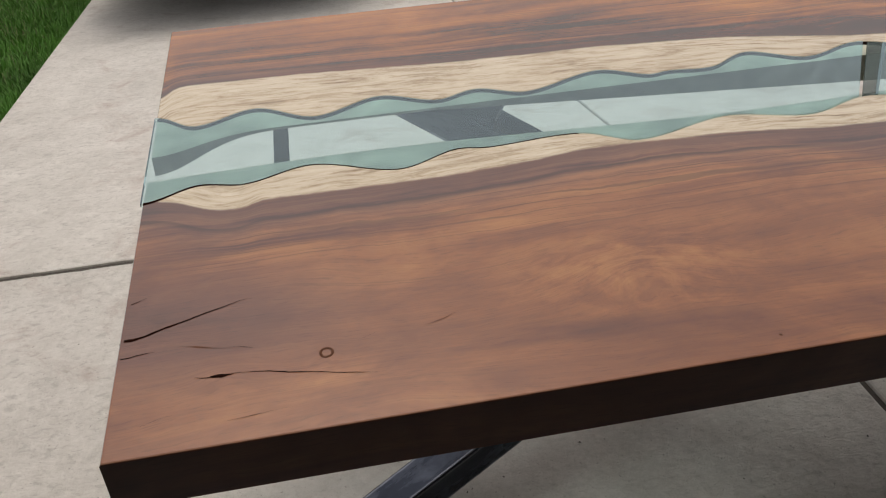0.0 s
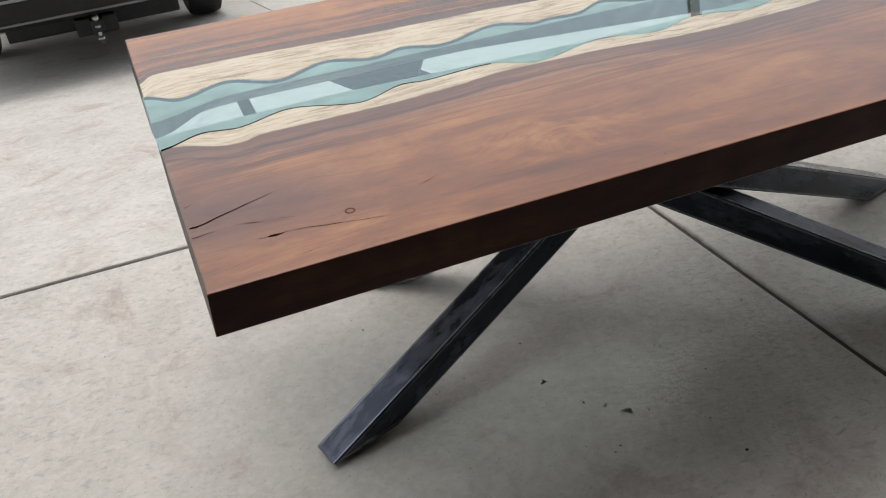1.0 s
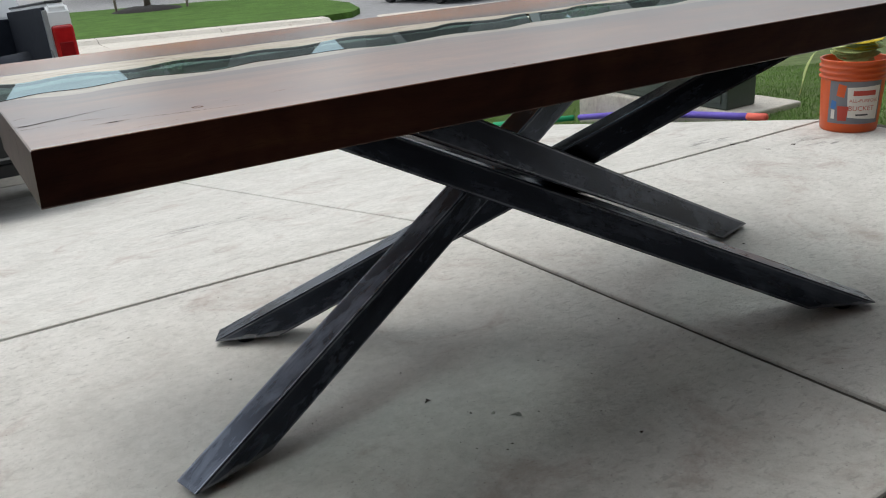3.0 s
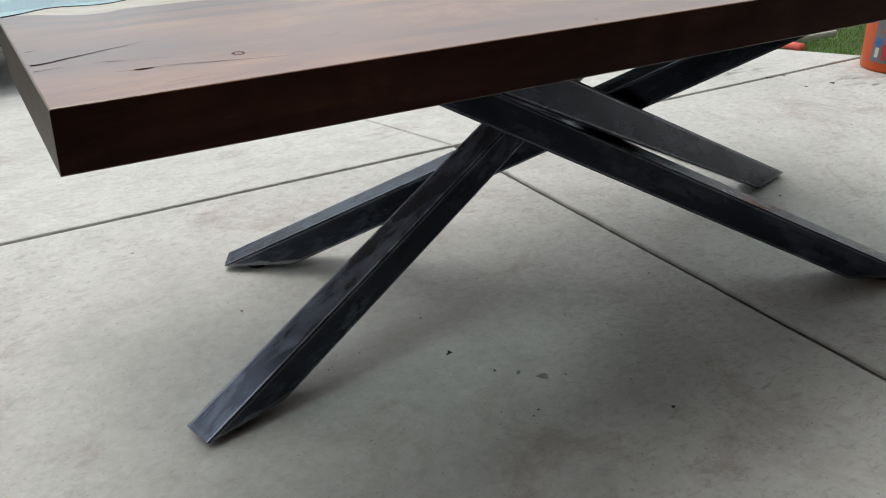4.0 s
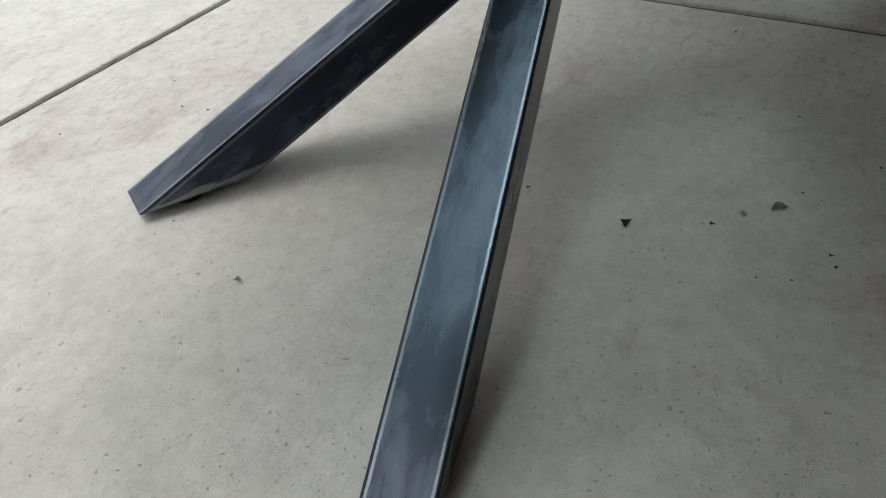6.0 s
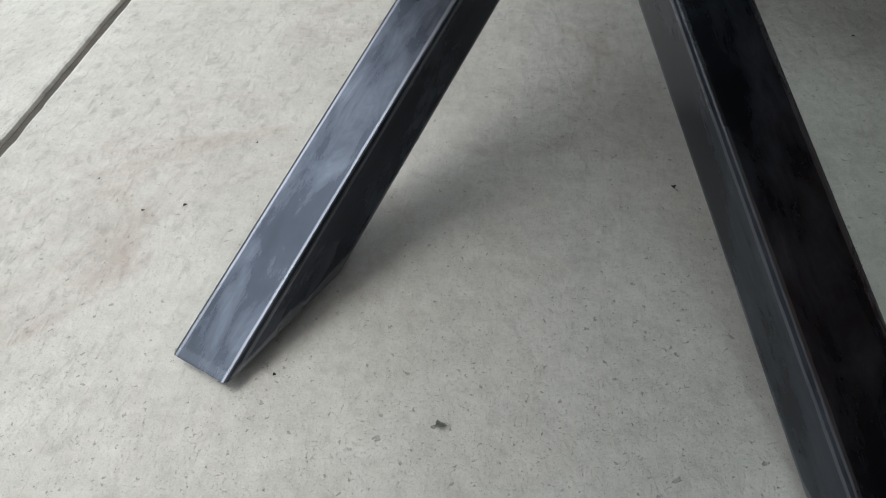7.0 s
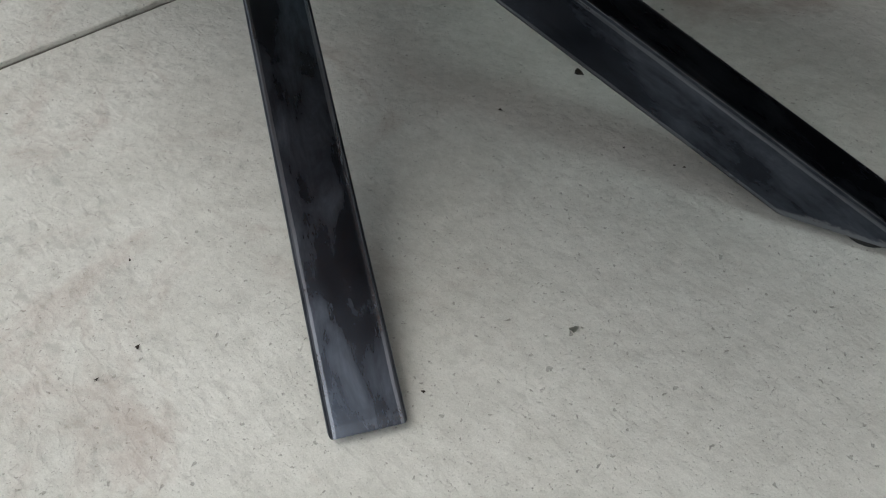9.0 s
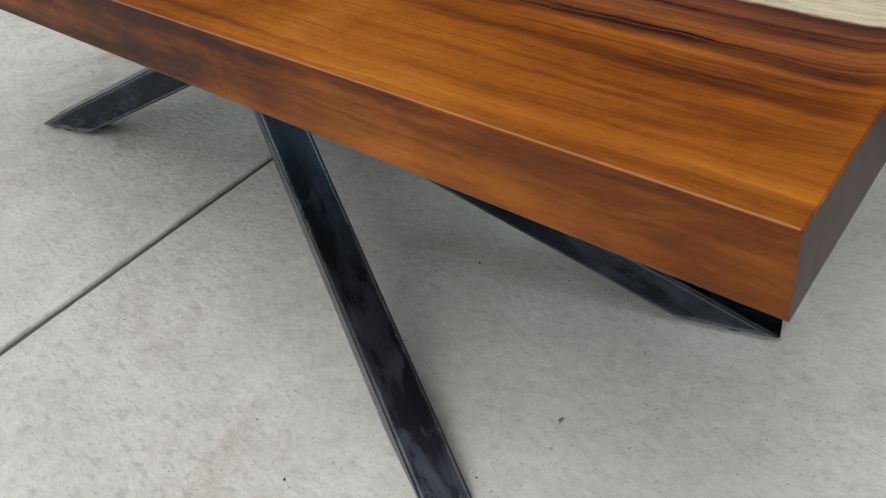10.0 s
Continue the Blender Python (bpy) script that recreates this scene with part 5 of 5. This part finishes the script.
for x, y in ((5.5, 31.6), (8.0, 31.2)):
    st = thing("tree_stake", "dark wooden stake beside the young tree", "stake", pose(x, y, LOW + 0.1), "tree stakes")
    part("post", tube([(0, 0, -0.1), (0, 0, 1.0), (0.02, 0, 1.9)], 0.045, 8), BARK, st)
    part("tie", tube([(0, 0, 1.7), ((6.8 - x) * 0.5, (32.4 - y) * 0.5, 1.72), ((6.8 - x) * 0.95, (32.4 - y) * 0.95, 1.75)], 0.012, 5), BLACK_PLASTIC, st)
for x, y, h, c, s in ((-15, 44, 6.0, 2.2, 11), (22, 47, 6.0, 2.0, 12), (40, 46, 7.5, 2.6, 15)):
    tree(x, y, LOW, h, c, s, 0.16, "leafy green street tree before the houses", 1500)

car = thing("parked_car", "dark parked car on the street", "car", pose(13.7, 22.4, LOW, 0, 0, 6))
shell = bmesh.new()
prof = [(-2.2, 0.35), (-2.25, 0.75), (-2.05, 0.95), (-1.55, 1.0), (-0.8, 1.42), (0.7, 1.45), (1.55, 1.02), (2.2, 0.92), (2.3, 0.6), (2.25, 0.32)]
a = [shell.verts.new((-0.9 + (0.16 if z > 1.2 else 0), y, z)) for y, z in prof]
b = [shell.verts.new((0.9 - (0.16 if z > 1.2 else 0), y, z)) for y, z in prof]
shell.faces.new(a)
shell.faces.new(b[::-1])
for i in range(len(prof)):
    j = (i + 1) % len(prof)
    shell.faces.new((a[i], b[i], b[j], a[j]))
bmesh.ops.bevel(shell, geom=list(shell.edges), offset=0.05, segments=2, affect="EDGES")
part("car_body", shell, plain("dark_car_paint", (0.03, 0.034, 0.04), 0.2, vary=0.05, bumpy=0), car)
for s in (-1, 1):
    bm = bmesh.new()
    bm.faces.new([bm.verts.new((s * (0.915 if z < 1.2 else 0.775), y, z)) for y, z in ((-1.35, 1.05), (1.3, 1.05), (0.7, 1.36), (-0.75, 1.36))])
    bmesh.ops.solidify(bm, geom=list(bm.faces), thickness=0.01)
    part("side_window", bm, DARK_GLASS, car)
    for y in (-1.35, 1.4):
        w = lathe([(0, -0.08), (0.2, -0.1), (0.31, -0.1), (0.325, -0.07), (0.325, 0.07), (0.31, 0.1), (0.2, 0.1), (0, 0.08)], 26)
        bmesh.ops.transform(w, matrix=pose(s * 0.83, y, 0.325, 0, 90, 0), verts=w.verts)
        wh = part("wheel", w, RUBBER, car)
        w = lathe([(0, 0.03), (0.18, 0.01), (0.2, -0.02), (0, -0.03)], 20)
        bmesh.ops.transform(w, matrix=pose(s * 0.925, y, 0.325, 0, 90 * s, 0), verts=w.verts)
        part("rim", w, CHROME, wh)


def house(x, y, w, d, wall_h, roof_h, turn, label, wall_mat):
    ob = thing("house", label, "house", pose(x, y, LOW, 0, 0, turn), "houses over the road")
    wall = part("wall", box(-w / 2, -d / 2, -0.1, w / 2, d / 2, wall_h), wall_mat, ob)
    rf = bmesh.new()
    o = 0.5
    e = [rf.verts.new(p) for p in ((-w / 2 - o, -d / 2 - o, wall_h - 0.05), (w / 2 + o, -d / 2 - o, wall_h - 0.05), (w / 2 + o, d / 2 + o, wall_h - 0.05), (-w / 2 - o, d / 2 + o, wall_h - 0.05))]
    r = [rf.verts.new(p) for p in ((-w / 2 + d * 0.3, 0, wall_h + roof_h), (w / 2 - d * 0.3, 0, wall_h + roof_h))]
    rf.faces.new((e[0], e[1], r[1], r[0]))
    rf.faces.new((e[2], e[3], r[0], r[1]))
    rf.faces.new((e[1], e[2], r[1]))
    rf.faces.new((e[3], e[0], r[0]))
    rf.faces.new(e[::-1])
    part("roof", rf, ROOF, ob, "grey-brown shingle roof")
    gb = bmesh.new()
    gx, gw, gh = -w * 0.22, w * 0.42, roof_h * 0.8
    p = [gb.verts.new(q) for q in ((gx - gw / 2, -d / 2 - 0.9, wall_h - 0.05), (gx + gw / 2, -d / 2 - 0.9, wall_h - 0.05), (gx, -d / 2 - 0.9, wall_h + gh), (gx - gw / 2, 0, wall_h - 0.05), (gx + gw / 2, 0, wall_h - 0.05), (gx, 0, wall_h + gh))]
    for f in ((0, 1, 2), (0, 2, 5, 3), (1, 4, 5, 2), (3, 5, 4), (0, 3, 4, 1)):
        gb.faces.new([p[i] for i in f])
    part("gable", gb, ROOF, ob, "front gable")
    part("porch_bay", box(gx - gw / 2 + 0.3, -d / 2 - 0.6, -0.1, gx + gw / 2 - 0.3, -d / 2, wall_h - 0.06), wall_mat, ob)
    for wx in (w * 0.12, w * 0.32):
        win = part("window", box(wx - 0.65, -d / 2 - 0.04, 1.0, wx + 0.65, -d / 2 - 0.002, 2.3, 0.02), WHITE_PAINT, ob, "white window frame")
        part("pane", box(wx - 0.56, -d / 2 - 0.05, 1.09, wx + 0.56, -d / 2 - 0.041, 2.21), DARK_GLASS, win)
    part("garage_door", box(gx - 1.9, -d / 2 - 0.66, 0, gx + 1.9, -d / 2 - 0.602, 2.2, 0.01), WHITE_PAINT, ob, "white garage door")


SIDING = plain("grey_siding", (0.35, 0.37, 0.37), 0.8, vary=0.1)
for i, (x, y, w, turn, wh, rh) in enumerate(((-24, 50, 15, 4, 5.2, 3.6), (-3.0, 51, 13, -3, 5.2, 4.2), (14.2, 52, 11.5, 2, 6.2, 5.0), (32, 52, 17, -4, 6.0, 5.2), (49, 50, 15, -8, 5.4, 3.6), (66, 44, 14, -16, 5.2, 3.6), (-43, 48, 14, 8, 5.2, 3.5))):
    house(x, y, w, 9, wh, rh, turn, "stucco house with a shingle roof over the road" if i % 2 else "grey sided house with a shingle roof over the road", STUCCO if i % 2 else SIDING)


# ---- litter on the concrete ----
def litter(x, y, size, mat, label, seed, category="leaf scrap", curl=0.5):
    rng = random.Random(seed)
    bm = bmesh.new()
    n = 9
    mid = bm.verts.new((0, 0, size * 0.25 * curl))
    rim = []
    for i in range(n):
        a = 2 * math.pi * i / n
        r = size * (0.55 + 0.6 * rng.random()) * (1.3 if i % 3 == 0 else 0.8)
        rim.append(bm.verts.new((r * math.cos(a), 0.7 * r * math.sin(a), 0.0012 + size * curl * rng.random() * 0.6)))
    for i in range(n):
        bm.faces.new((mid, rim[i], rim[(i + 1) % n]))
    bmesh.ops.solidify(bm, geom=list(bm.faces), thickness=0.0008)
    ob = obj("leaf_scrap", bm, mat)
    ob.matrix_world = pose(x, y, ground_z(y) + 0.0012, 0, 0, rng.random() * 360)
    return tagged(ob, label, category, "scraps on the concrete")


DARK_BIT, GREY_BIT = "dark dried leaf scrap lying on the concrete", "flat grey-green chip lying on the concrete"
litter(0.661, 0.367, 0.010, DRY_LEAF, DARK_BIT, 1, curl=0.9)
litter(0.786, 0.207, 0.0125, GREEN_CHIP, GREY_BIT, 2, curl=0.06)
litter(0.748, 0.241, 0.008, GREEN_CHIP, GREY_BIT, 3, curl=0.06)
litter(0.710, 0.270, 0.005, DRY_LEAF, DARK_BIT, 4)
for x, y, size, k in ((0.828, 0.188, 0.0028, 5), (0.716, 0.127, 0.0040, 6), (0.636, 0.194, 0.0024, 7), (0.650, 0.157, 0.0028, 8), (0.672, 0.517, 0.0042, 9), (1.018, 0.239, 0.0030, 10),
                      (0.429, 0.450, 0.0024, 11), (0.932, 0.110, 0.0034, 12), (1.255, 0.408, 0.0036, 13), (0.943, 0.003, 0.0065, 14), (0.609, 1.138, 0.0024, 15), (0.620, 1.089, 0.0042, 16),
                      (0.378, 0.913, 0.0024, 17), (0.497, 0.465, 0.0030, 18), (0.418, 0.444, 0.0032, 19), (0.747, 1.036, 0.0028, 30), (0.667, 1.219, 0.0024, 31), (0.452, 1.257, 0.0030, 32), (0.697, 0.117, 0.0030, 33)):
    litter(x, y, size, DRY_LEAF, "small dark scrap lying on the concrete", k)
litter(0.174, 1.154, 0.0058, GREEN_CHIP, GREY_BIT, 34, curl=0.3)
litter(0.333, 0.749, 0.0060, GREEN_CHIP, GREY_BIT, 35, curl=0.05)
for x, y, s, k in ((2.815, 1.372, 0.013, 20), (2.988, 1.19, 0.014, 21), (2.853, 1.217, 0.009, 22), (2.9, 1.36, 0.010, 23), (1.9, 0.55, 0.006, 24), (2.35, 1.02, 0.005, 25)):
    litter(x, y, s, DRY_LEAF, DARK_BIT, k)
rng = random.Random(77)
for k in range(60):
    x, y = rng.uniform(-0.9, 3.2), rng.uniform(-0.3, 3.2)
    litter(x, y, rng.uniform(0.0012, 0.0032), DRY_LEAF, "tiny dark grit speck on the concrete", 100 + k, "grit", 0.5)
